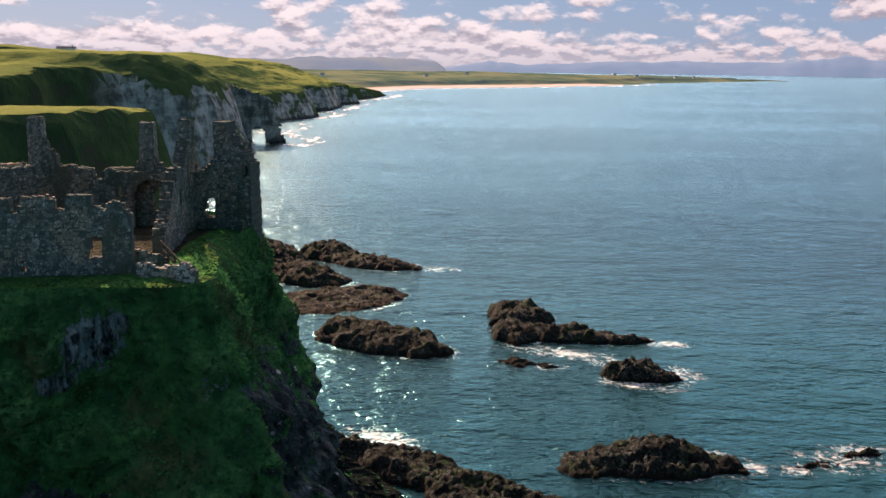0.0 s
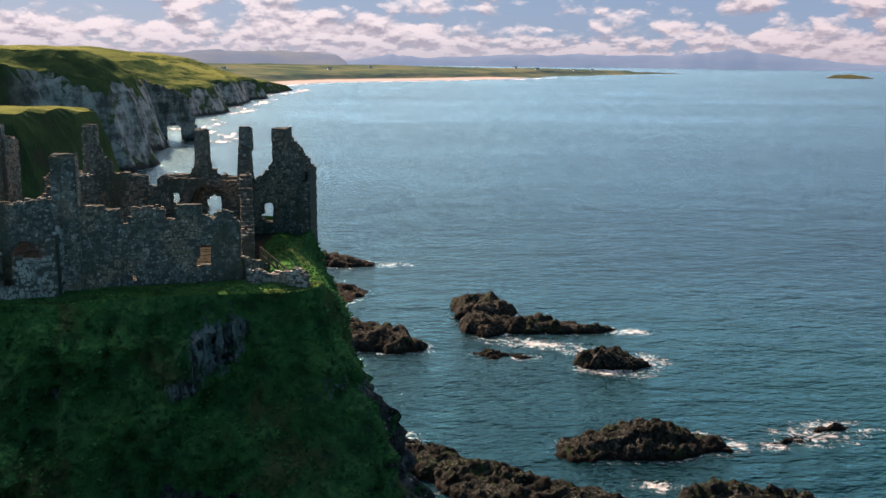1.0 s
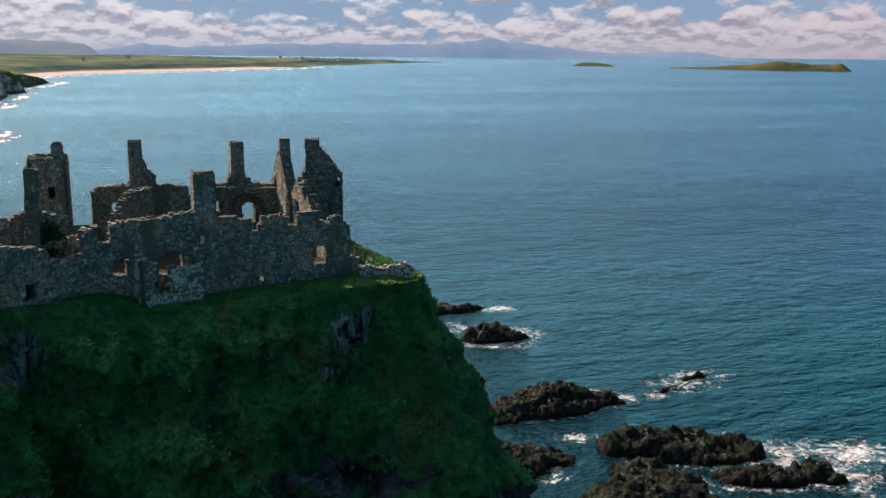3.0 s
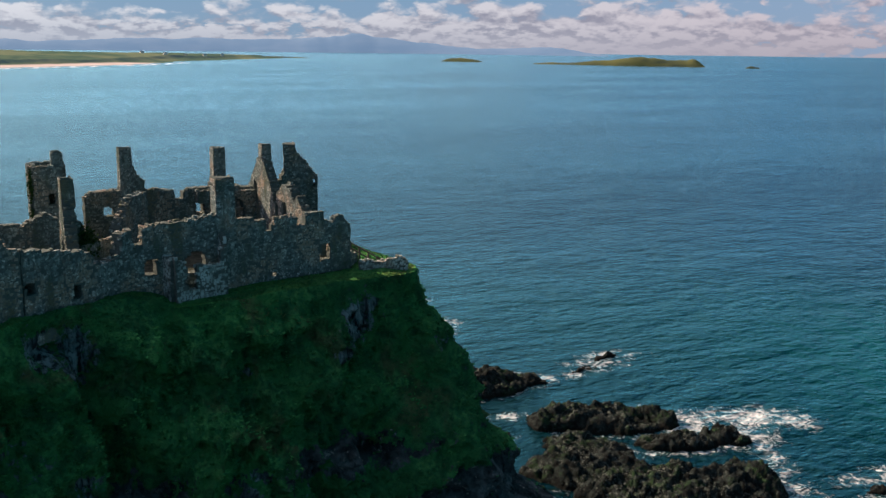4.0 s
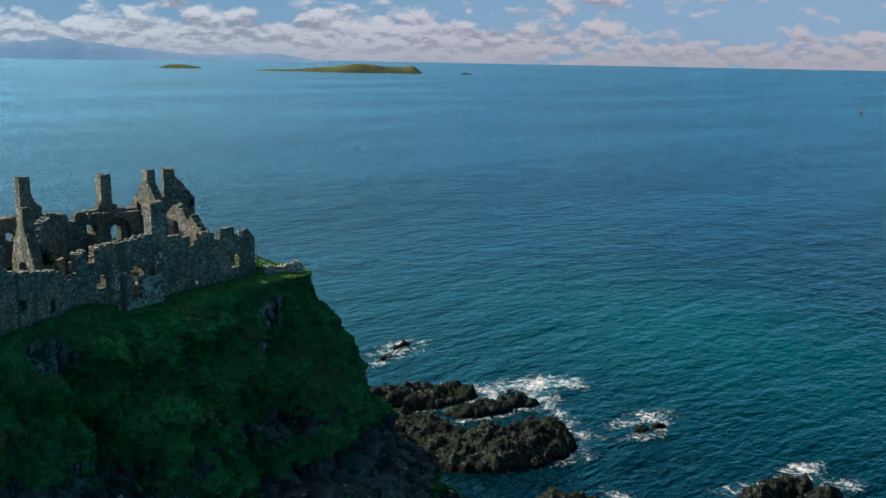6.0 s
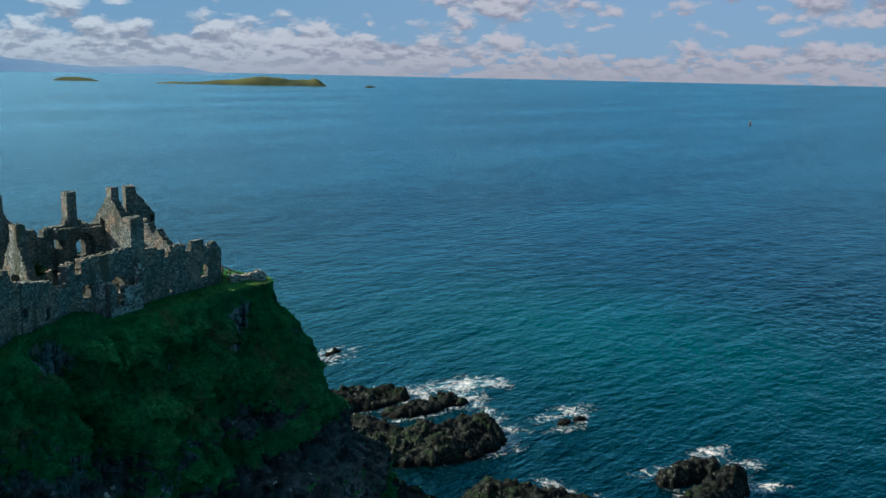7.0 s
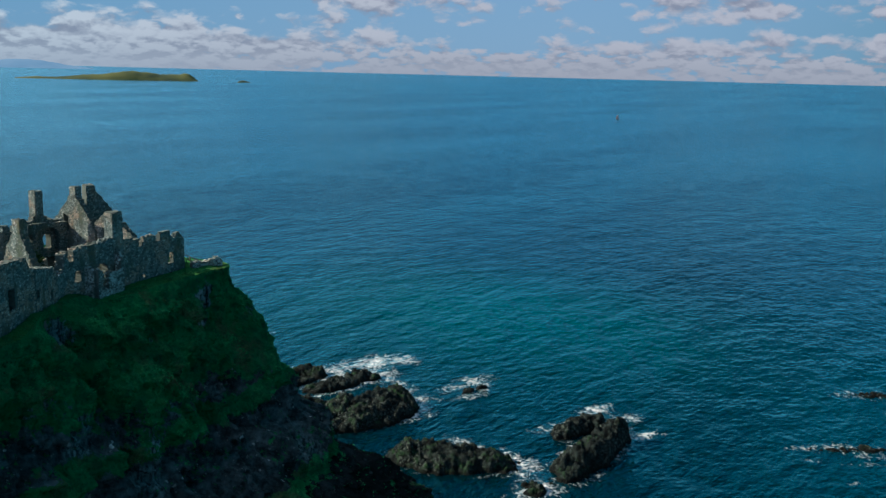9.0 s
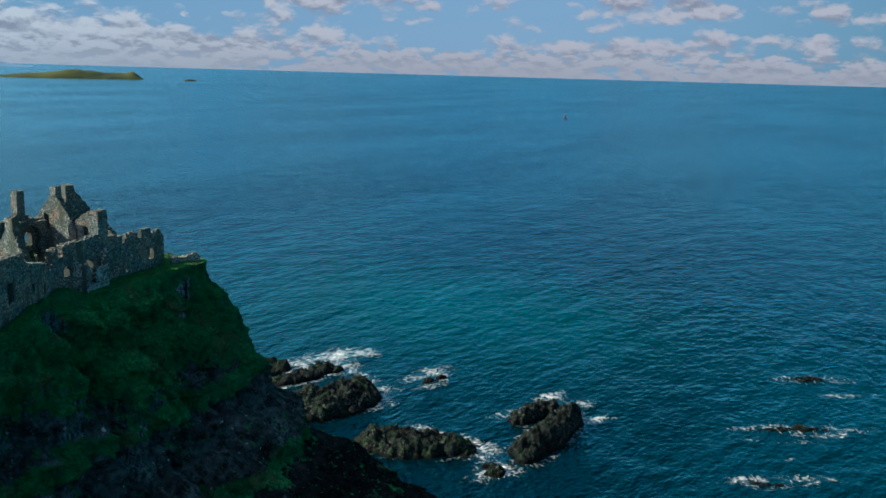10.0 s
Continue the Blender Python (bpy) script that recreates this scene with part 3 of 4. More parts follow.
def ground_z(x, y):
    """The grass inside and round the ruin: it falls towards the back and humps beside the path."""
    hump = 0.8 * math.exp(-(((x + 16.3) / 1.0) ** 2) - ((y - 63) / 6.0) ** 2)
    return 36.45 - 0.03 * (y - 55) + hump + front_lift(x) * min(1.0, max(0.0, (60 - y) / 4)) + 0.2 * rough(x, y, 3, 0.12, 3) - 0.17 * max(0.0, min(1.5, front_foot(x) - y))


# bare rock: place, spread along and up
CRAGS = [
    (-20.0, 50.8, 33.3, 1.8, 1.9), (-18.9, 51.0, 34.3, 1.1, 0.8), (-21.8, 50.0, 31.3, 1.3, 0.7), (-28.8, 48.5, 31.0, 0.8, 0.5), (-13.2, 52.5, 30.8, 1.4, 0.7), (-42.3, 47.3, 35.2, 1.9, 1.6),
    (-40.0, 48.6, 34.6, 1.3, 1.7), (-45.2, 48.0, 30.2, 1.8, 1.2), (-43.2, 48.0, 28.8, 1.4, 1.0), (-40.6, 47.0, 26.5, 1.0, 1.0), (-29.8, 46.5, 25.0, 0.5, 0.9), (-33.2, 43.0, 22.4, 1.7, 1.4),
    (-35.0, 42.0, 19.3, 1.3, 1.6), (-37.5, 43.0, 22.0, 1.0, 1.2), (-13.5, 43.5, 15.2, 2.0, 2.0), (-25.5, 44.0, 22.8, 1.2, 0.8), (-42.5, 44.5, 25.2, 1.5, 1.0), (-47.5, 47.0, 30.5, 2.2, 1.8)]


def outcrop(x, y, z):
    out = 0.0
    for cx, cy, cz, a, b in CRAGS:
        out = max(out, math.exp(-(((x - cx) / a) ** 2) - ((y - cy) / 4.0) ** 2 - ((z - cz) / b) ** 2))
    return out


def bareness(x, y, z):
    """How far rock shows through the turf: crags, the seaward corner and the wave-cut foot."""
    out = 0.85 * outcrop(x, y, z)
    ragged = 3.2 * rough(x, y, z * 1.6, 0.10, 3) + 1.2 * rough(x, y, z * 2.5, 0.4, 2)
    west = min(1.0, max(0.0, (-36.0 - x) / 8.0))
    foot = min(1.0, max(0.0, (25.8 + 3.5 * west - z + ragged) / 2.8)) * 0.85
    # green shelves run across the rock
    shelf = max(0.0, math.sin(z * 0.62 + 2.5 * rough(x, y, 5, 0.05, 2)) - 0.55) * 1.6 * (1 if z > 9 else 0)
    foot = max(0.0, foot - shelf)
    corner = min(1.0, max(0.0, (x + 15.0) / 4.0)) * min(1.0, max(0.0, (34.0 - z) / 4.0)) * (0.78 if y > 51 else 0.3)
    return max(out, foot, corner)


def gully(x, z):
    """A cleft that runs down the front slantwise from the foot of the wall, with a rib on its west side."""
    line = -40.4 + (35.5 - z) * 0.26 + 0.5 * noise.noise(Vector((0, 0, z * 0.3)))
    d = x - line
    deep = min(1.0, max(0.0, (36.0 - z) / 2.0)) * min(1.0, max(0.0, (z - 14.0) / 8.0))
    return deep * (2.2 * math.exp(-((d / 0.9) ** 2)) - 1.5 * math.exp(-(((d + 2.0) / 1.4) ** 2)))


def headland():
    cols, levels = 520, 130
    verts = []
    us = [0.5 * (1 + math.copysign(abs(2 * j / (cols - 1) - 1) ** 1.25, j / (cols - 1) - 0.5)) for j in range(cols)]
    # the flat top, from its middle outwards
    tops = 30
    for i in range(tops):
        f = (i / tops) ** 0.8
        for u in us:
            p = curve_at(RIM, u)
            q = np.array((-52 + 14 * u, 66.0)) * (1 - f) + p * f
            verts.append((q[0], q[1], ground_z(q[0], q[1]) + (0.0 if f < 0.9 else -0.4 * (f - 0.9) * 10 + 0.2)))
    for i in range(levels):
        z = 36.4 - (36.4 + 1.5) * (i / (levels - 1))
        for u in us:
            p = outline_at(z, u)
            below = min(1.0, (36.4 - z) / 3.0)
            e = 0.004
            a, b = outline_at(z, max(0, u - e)), outline_at(z, min(1, u + e))
            t = (b - a) / (np.linalg.norm(b - a) + 1e-9)
            out = np.array((t[1], -t[0])) * -1
            big = rough(p[0], p[1], z * 0.5, 0.07, 3) * 2.2 + rough(p[0], p[1], z * 0.8, 0.22, 4) * 1.2 + rough(p[0] + 40, p[1], z * 0.2, 0.13, 3) * 1.5
            ledge = 0.5 * math.sin(z * 1.1 + 3 * rough(p[0], p[1], 0, 0.06, 2)) * (1 if z < 24 else 0.35)
            fine = rough(p[0], p[1], z, 0.8, 4) * 0.42
            rocky = bareness(p[0], p[1], z)
            crack = rocky * (1.9 * abs(rough(p[0] * 1.0, p[1], z * 0.25, 0.45, 3)) + 0.5 * rough(p[0], p[1], z * 1.5, 0.9, 3))
            front = min(1.0, max(0.0, (-16.0 - p[0]) / 6.0)) if p[1] < 56 else 0.0
            lumps = front * (1.6 * rough(p[0], p[1], z, 0.33, 4) + 1.1 * rough(p[0] + 9, p[1], z * 0.35, 0.55, 3) + 0.45 * rough(p[0], p[1] + 30, z, 1.1, 3))
            if front > 0:
                column = abs(noise.noise(Vector((p[0] * 1.5, p[1] * 1.5, z * 0.12)))) * 1.6 + 0.5 * abs(noise.noise(Vector((p[0] * 3.4, p[1], z * 0.25))))
                lumps = (lumps + gully(p[0], z)) * (1 - 0.8 * outcrop(p[0], p[1], z)) + outcrop(p[0], p[1], z) * (column - 0.3)
            d = below * (big + ledge + crack + lumps) + (0.2 + 0.8 * below) * fine
            lift = front_lift(p[0]) * min(1.0, max(0.0, (z - 27.0) / 9.4)) if p[1] < 60 else 0.0
            verts.append((p[0] - out[0] * d, p[1] - out[1] * d, z + lift + 0.3 * below * rough(p[0] + 70, p[1], z, 0.5, 3)))
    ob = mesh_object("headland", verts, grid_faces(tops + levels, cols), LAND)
    layer = ob.data.attributes.new("crag", "FLOAT", "POINT")
    layer.data.foreach_set("value", [min(1.0, 1.3 * outcrop(*v)) for v in verts])
    layer = ob.data.attributes.new("bare", "FLOAT", "POINT")
    layer.data.foreach_set("value", [bareness(*v) for v in verts])
    # the trodden courts inside the walls
    layer = ob.data.attributes.new("court", "FLOAT", "POINT")
    layer.data.foreach_set("value", [1.0 if z > 35 and -60 < x < -18.6 and 55.2 + (x + 19) * 0.085 < y < 75 else 0.0 for x, y, z in verts])
    tagged(ob, "steep basalt headland covered in dark rough grass", "headland", kind="structure")


headland()


# ---- ruined masonry ----
BOX = [(0, 3, 2, 1), (4, 5, 6, 7), (0, 1, 5, 4), (1, 2, 6, 5), (2, 3, 7, 6), (3, 0, 4, 7)]


def stone_shape(rng, w, h, d):
    """Eight uneven corners of a squared stone about the origin: w along, d across, h up."""
    out = []
    for z in (-0.5, 0.5):
        for u, v in ((-0.5, -0.5), (0.5, -0.5), (0.5, 0.5), (-0.5, 0.5)):
            out.append((u * w * rng.uniform(0.80, 1.06), v * d * rng.uniform(0.85, 1.0), z * h * rng.uniform(0.80, 1.10)))
    return out


def shared_stones(mat):
    rng = random.Random(77)
    shapes = []
    for k in range(14):
        me = bpy.data.meshes.new("stone")
        me.from_pydata(stone_shape(rng, 0.15 + 0.019 * k, rng.uniform(0.13, 0.22), 0.24), [], BOX)
        me.materials.append(mat)
        shapes.append(me)
    return shapes


STONES, PALE_STONES = shared_stones(MASONRY), shared_stones(PALE_MASONRY)


def ruin_wall(name, a, b, top, base, thick, parent, openings=(), seed=1, label="", cell=0.22, jitter=0.05, mat=None, singles=50, stones=True, face=None):
    """A ragged wall from a to b (plan). top and base: heights over the way along it, as two lists. openings: (from, to, low, high, arched).
    singles: how many of its facing stones are parts of their own."""
    a, b = Vector((*a, 0)), Vector((*b, 0))
    length, along = (b - a).length, (b - a).normalized()
    across = Vector((-along.y, along.x, 0))
    n = max(2, int(length / cell))
    low = min(base[1])
    rows = int((max(top[1]) - low) / cell) + 2
    rng = random.Random(seed)

    def solid(s, z):
        if s < 0 or s > length or z > line_at(*top, s) + 3.2 * jitter * noise.noise(Vector((s * 1.7, seed * 5.0, z))) or z < line_at(*base, s):
            return False
        for f, t, l, h, arched in openings:
            wob = 2 * jitter * noise.noise(Vector((s * 2, z * 2, seed)))
            if f + wob < s < t + wob and l + wob < z < h + wob:
                if not arched or z < h - (t - f) * 0.5 or ((s - (f + t) / 2) ** 2 + (z - h + (t - f) * 0.5) ** 2) < ((t - f) / 2) ** 2:
                    return False
        return True

    full = [[solid((j + 0.5) * length / n, low + (i + 0.5) * cell) for j in range(n)] for i in range(rows)]
    verts, index, faces = [], {}, []

    def corner(i, j, side):
        key = (i, j, side)
        if key not in index:
            index[key] = len(verts)
            s, z = j * length / n + rng.uniform(-jitter, jitter), low + i * cell + rng.uniform(-jitter, jitter)
            d = (side - 0.5) * thick + rng.uniform(-0.6, 0.6) * jitter
            verts.append(a + along * s + across * d + Vector((0, 0, z)))
        return index[key]

    def has(i, j):
        return 0 <= i < rows and 0 <= j < n and full[i][j]

    for i in range(rows):
        for j in range(n):
            if not full[i][j]:
                continue
            f = [corner(i, j, 0), corner(i, j + 1, 0), corner(i + 1, j + 1, 0), corner(i + 1, j, 0)]
            k = [corner(i, j, 1), corner(i, j + 1, 1), corner(i + 1, j + 1, 1), corner(i + 1, j, 1)]
            faces += [f, k[::-1]]
            if not has(i + 1, j):
                faces.append((f[3], f[2], k[2], k[3]))
            if not has(i - 1, j):
                faces.append((f[0], k[0], k[1], f[1]))
            if not has(i, j - 1):
                faces.append((f[0], f[3], k[3], k[0]))
            if not has(i, j + 1):
                faces.append((f[1], k[1], k[2], f[2]))
    body = part(name, verts, faces, mat or CORE, parent, label)
    if not stones:
        return body
    # facing stones in uneven courses; loose ones on the broken top
    turn = math.atan2(along.y, along.x)
    places = []
    for side in (-1, 1):
        z = low + 0.13
        while z < max(top[1]) + 0.1:
            s = rng.uniform(0, 0.2)
            while s < length:
                w = rng.uniform(0.15, 0.40)
                if solid(s + 0.1 * w, z) and solid(s + 0.9 * w, z) and rng.random() < 0.93:
                    p = a + along * (s + w / 2) + across * side * (thick / 2 - rng.uniform(0.072, 0.112)) + Vector((0, 0, z + rng.uniform(-0.05, 0.05)))
                    places.append((side, p, w))
                s += w + 0.03
            z += 0.175
    s = 0.1
    while s < length:
        z = line_at(*top, s)
        if solid(s, z - 0.4):
            places.append((0, a + along * s + across * rng.uniform(-0.3, 0.3) * thick + Vector((0, 0, z + rng.uniform(-0.12, 0.06))), rng.uniform(0.2, 0.42)))
        s += rng.uniform(0.2, 0.5)
    single = 0
    bulk_v, bulk_f = [], []
    for side, p, w in places:
        if side <= 0 and single < singles:
            single += 1
            ob = new("stone", (PALE_STONES if face else STONES)[min(13, int((w - 0.15) / 0.019))])
            ob.parent = body
            ob.location = p - parent.location
            ob.rotation_euler = (rng.uniform(-0.05, 0.05), rng.uniform(-0.16, 0.16), turn + rng.uniform(-0.06, 0.06))
            continue
        m = Matrix.Translation(p) @ Matrix.Rotation(turn + rng.uniform(-0.06, 0.06), 4, "Z") @ Matrix.Rotation(rng.uniform(-0.16, 0.16), 4, "Y")
        k = len(bulk_v)
        bulk_v += [m @ Vector(v) for v in stone_shape(rng, w, rng.uniform(0.13, 0.23), 0.24)]
        bulk_f += [tuple(k + i for i in f) for f in BOX]
    if bulk_v:
        tagged(part("stonework", bulk_v, bulk_f, face or mat or MASONRY, body), kind="stuff")
    return body


def pier(name, x, y, w, d, z0, z1, parent, turn=0.0, taper=0.9, seed=1, cell=0.24):
    """A masonry stack of uneven courses, a little wider at its cap."""
    rng = random.Random(seed)
    c, s = math.cos(radians(turn)), math.sin(radians(turn))
    nx, ny, nz = max(2, int(w / cell)), max(2, int(d / cell)), max(3, int((z1 - z0) / cell))
    ring = [(i / nx - 0.5, -0.5) for i in range(nx)] + [(0.5, i / ny - 0.5) for i in range(ny)] + [(0.5 - i / nx, 0.5) for i in range(nx)] + [(-0.5, 0.5 - i / ny) for i in range(ny)]
    verts = []
    for k in range(nz + 1):
        f = k / nz
        g = 1 + (taper - 1) * f + (0.06 if 0.86 < f < 0.96 else 0)
        for u, v in ring:
            p, q = u * w * g + rng.uniform(-0.05, 0.05), v * d * g + rng.uniform(-0.05, 0.05)
            verts.append((x + p * c - q * s, y + p * s + q * c, z0 + (z1 - z0) * f + (rng.uniform(-0.2, 0.08) if k == nz else rng.uniform(-0.04, 0.04))))
    faces = grid_faces(nz + 1, len(ring), True)
    faces.append([nz * len(ring) + i for i in range(len(ring))])
    body = part(name, verts, faces, CORE, parent)
    bulk_v, bulk_f = [], []
    z = z0 + 0.13
    while z < z1 - 0.1:
        g = 1 + (taper - 1) * (z - z0) / (z1 - z0)
        for u, v, long, t in ((0, -0.5, w, 0), (0, 0.5, w, 0), (-0.5, 0, d, 90), (0.5, 0, d, 90)):
            at = -long * g / 2
            while at < long * g / 2 - 0.15:
                l = min(rng.uniform(0.16, 0.38), long * g / 2 - at)
                mid = at + l / 2
                p, q = (mid, v * d * g) if t == 0 else (u * w * g, mid)
                p, q = p * 0.97, q * 0.97
                m = Matrix.Translation((x + p * c - q * s, y + p * s + q * c, z)) @ Matrix.Rotation(radians(turn + t) + rng.uniform(-0.05, 0.05), 4, "Z")
                k = len(bulk_v)
                bulk_v += [m @ Vector(o) for o in stone_shape(rng, l, rng.uniform(0.13, 0.22), rng.uniform(0.12, 0.2))]
                bulk_f += [tuple(k + i for i in f) for f in BOX]
                at += l + 0.02
        z += 0.175
    tagged(part("stonework", bulk_v, bulk_f, MASONRY, body), kind="stuff")
    return body


def front_y(x):
    return 55.5 + (x + 19) * 0.085


def castle():
    # the curtain wall above the slope, with worn crenels and a small window
    wall = thing("curtain_wall", (-24, front_y(-24), 36.5), "grey stone curtain wall with worn crenellations and a small window", "castle wall", kind="structure")
    x0, x1 = -29.2, -18.9
    top = ([0, 2.4, 2.5, 3.3, 3.35, 3.9, 4.0, 5.8, 5.95, 6.5, 6.65, 8.0, 8.15, 8.85, 9.0, 9.7, 10.4], [41.0, 41.0, 40.8, 40.8, 40.0, 40.0, 40.9, 40.95, 40.25, 40.2, 41.0, 41.05, 40.3, 40.25, 40.75, 40.6, 39.7])
    ruin_wall("wall", (x0, front_y(x0)), (x1, front_y(x1)), top, ([0, 11], [35.6, 35.6]), 0.55, wall, [(7.75, 8.5, 37.3, 38.6, False), (3.8, 4.05, 36.5, 37.1, False)], 3, singles=300)
    # the wall behind the bay
    wall = thing("curtain_wall", (-33, 54.2, 36.5), "grey stone curtain wall behind the bay, with an arched window", "castle wall", kind="structure")
    top = ([0, 0.46, 0.5, 1.0, 1.1, 3.0, 6.8], [41.0, 41.0, 39.8, 39.95, 41.15, 41.25, 41.65])
    ruin_wall("wall", (-36.0, 53.9), (-29.2, 54.6), top, ([0, 7], [35.6, 35.6]), 0.8, wall, [(1.2, 2.05, 37.75, 38.95, False), (4.0, 5.55, 37.6, 39.15, True)], 5, singles=160)
    pier("chimney", -28.9, front_y(-28.9) + 0.2, 1.45, 1.3, 36, 44.2, wall, 5, 0.9, 4)
    # it turns forward along the edge, with a wide breach and two small dark windows
    wall = thing("curtain_wall", (-39.5, 51.3, 37.4), "grey stone curtain wall along the slope with a wide breach in its top", "castle wall", kind="structure")
    top = ([0, 3.0, 5.2, 5.5, 5.6, 6.6, 8.0, 8.1, 8.25, 8.8], [41.3, 40.75, 40.2, 40.0, 39.4, 39.25, 39.45, 40.7, 41.0, 41.0])
    ruin_wall("wall", (-43.1, 48.7), (-36.0, 53.9), top, ([0, 9], [35.2, 35.4]), 0.9, wall, [(0.15, 0.8, 38.45, 39.3, False), (3.8, 4.4, 37.3, 38.4, False)], 7, singles=200)
    # wall added behind the windows and breach, to darken what shows through
    ruin_wall("inner_wall", (-43.6, 50.6), (-36.6, 55.7), ([0, 4.6, 4.8, 6.0, 8.7], [39.3, 39.3, 39.9, 40.0, 40.3]), ([0, 8], [35.6, 35.6]), 0.5, wall, (), 9)
    # blind wall added close behind the windows, which keeps the sun out
    ruin_wall("niche_wall", (-43.5, 49.25), (-38.6, 52.85), ([0, 6.1], [39.6, 38.9]), ([0, 7], [35.6, 35.6]), 0.4, wall, (), 19)
    # the end block, which stands lower on the slope
    wall = thing("curtain_wall", (-47.5, 47.1, 36.0), "tall grey stone wall end standing on the slope, with a dark doorway", "castle wall", kind="structure")
    ruin_wall("wall", (-52, 45.4), (-43.1, 48.7), ([0, 6, 8.3, 8.6, 9.0, 9.5], [42.7, 42.55, 42.5, 41.9, 41.5, 41.3]), ([0, 9.5], [33.6, 34.0]), 1.0, wall, [(5.7, 6.65, 38.3, 40.25, False)], 8)
    # another added behind the doorway, so that it looks dark
    ruin_wall("inner_wall", (-48.6, 47.35), (-44.9, 48.75), ([0, 6], [40.8, 40.6]), ([0, 6], [35.6, 35.6]), 0.5, wall, (), 10)
    # the bay that stands out from the wall
    bay = thing("castle_bay", (-31.2, 53.2, 36), "projecting stone bay with an open doorway and broken top", "castle wall", kind="structure")
    ruin_wall("front_wall", (-33.05, 52.6), (-29.25, 53.3), ([0, 0.2, 0.75, 0.8, 1.5, 1.55, 3.3, 3.4, 3.9], [39.2, 38.9, 38.6, 38.45, 38.4, 38.4, 38.2, 39.2, 39.7]), ([0, 3.0, 3.1, 4], [34.9, 34.9, 35.6, 35.6]), 0.5, bay, [(0.8, 1.5, 36.6, 39.0, False)], 11, singles=100, face=PALE_MASONRY)
    ruin_wall("side_wall", (-33.05, 52.7), (-33.4, 54.0), ([0, 1.4], [38.9, 39.3]), ([0, 1.5], [34.9, 34.9]), 0.45, bay, (), 12, face=PALE_MASONRY)
    ruin_wall("side_wall", (-29.3, 53.4), (-29.25, 54.4), ([0, 1.0], [39.7, 40.6]), ([0, 1.5], [35.3, 35.3]), 0.4, bay, (), 13, face=PALE_MASONRY)
    # the lit gable beside it
    gable = thing("gable_wall", (-39.2, 56.5, 36.5), "ruined stone gable wall with a chimney stack on top", "castle wall", "gables of the ruin", kind="structure")
    ruin_wall("wall", (-39.4, 52.7), (-39.3, 57.9), ([0, 0.4, 1.0, 1.7, 2.2, 3.3, 3.9, 4.6, 5.2], [39.9, 40.3, 41.3, 42.6, 43.2, 43.2, 42.6, 41.6, 39.8]), ([0, 7], [36, 36]), 0.75, gable, [(1.7, 3.7, 37.0, 40.5, True)], 15)
    pier("chimney", -39.3, 55.5, 0.8, 1.2, 42.6, 44.65, gable, 2, 0.9, 16)
    ruin_wall("stub_wall", (-39.1, 55.0), (-37.5, 55.15), ([0, 0.5, 1.0, 1.6], [42.4, 41.4, 40.2, 38.8]), ([0, 2], [36, 36]), 0.7, gable, (), 17)
    # the back range with its two stacks
    back = thing("manor_wall", (-28, 74.6, 36), "ruined back wall of the manor house with chimney stacks and an arched fireplace", "castle wall", kind="structure")
    y0 = 74.2
    ruin_wall("wall", (-36.1, y0 - 0.4), (-28.3, y0 + 0.3), ([0, 0.5, 3.0, 4.6, 5.2, 7.8], [40.3, 40.75, 40.85, 41.2, 40.7, 40.4]), ([0, 8], [34.8, 34.8]), 0.9, back, [(1.6, 2.4, 38.6, 39.5, True)], 21)
    ruin_wall("wall", (-28.4, y0 + 0.3), (-20.4, y0 + 0.9), ([0, 0.15, 0.9, 1.0, 3.0, 4.6, 8.2], [40.3, 39.6, 39.6, 40.35, 40.5, 40.5, 40.15]), ([0, 8], [34.8, 34.8]), 0.9, back, [(2.05, 2.75, 38.15, 39.25, False), (4.75, 5.75, 36.9, 38.9, True)], 22)
    ruin_wall("fireplace", (-26.4, y0 - 0.5), (-20.6, y0 - 0.1), ([0, 5.8], [40.3, 40.0]), ([0, 6], [34.8, 34.8]), 0.7, back, [(1.6, 4.4, 35, 39.7, True), (0.05, 0.75, 38.0, 39.3, False)], 23)
    for seed, x, y, w, z in ((24, -32.45, 74.1, 1.05, 44.5), (25, -24.0, 75.0, 1.1, 44.1)):
        pier("chimney", x, y, w, 1.2, 40.0, z, back, 3, 0.9, seed)
    ruin_wall("shoulder", (-33.1, 74.0), (-30.9, 74.15), ([0, 0.9, 1.2, 1.6, 2.2], [40.8, 43.6, 42.8, 42.1, 41.3]), ([0, 3], [40.2, 40.2]), 0.8, back, (), 26)
    ruin_wall("shoulder", (-24.9, 74.9), (-22.9, 75.05), ([0, 0.3, 0.35, 1.6, 1.65, 2.0], [40.9, 40.9, 41.3, 41.3, 40.8, 40.8]), ([0, 3], [40.0, 40.0]), 0.9, back, (), 27)
    # two gables at the seaward end
    gable = thing("gable_wall", (-20.3, 73, 36), "tall narrow ruined gable with an arched opening", "castle wall", "gables of the ruin", kind="structure")
    ruin_wall("wall", (-20.2, 68.6), (-20.5, 76.2), ([0, 1.4, 2.9, 3.3, 4.6, 5.0, 7.5], [39.2, 41.3, 42.9, 43.3, 43.2, 42.5, 39.9]), ([0, 8], [34.8, 34.8]), 0.85, gable, [(4.7, 5.6, 38.9, 41.0, True)], 31)
    pier("chimney", -20.25, 72.5, 0.85, 1.2, 42.6, 44.5, gable, -2, 0.92, 32)
    gable = thing("gable_wall", (-16.3, 73, 36), "tall ruined gable end standing at the cliff edge", "castle wall", "gables of the ruin", kind="structure")
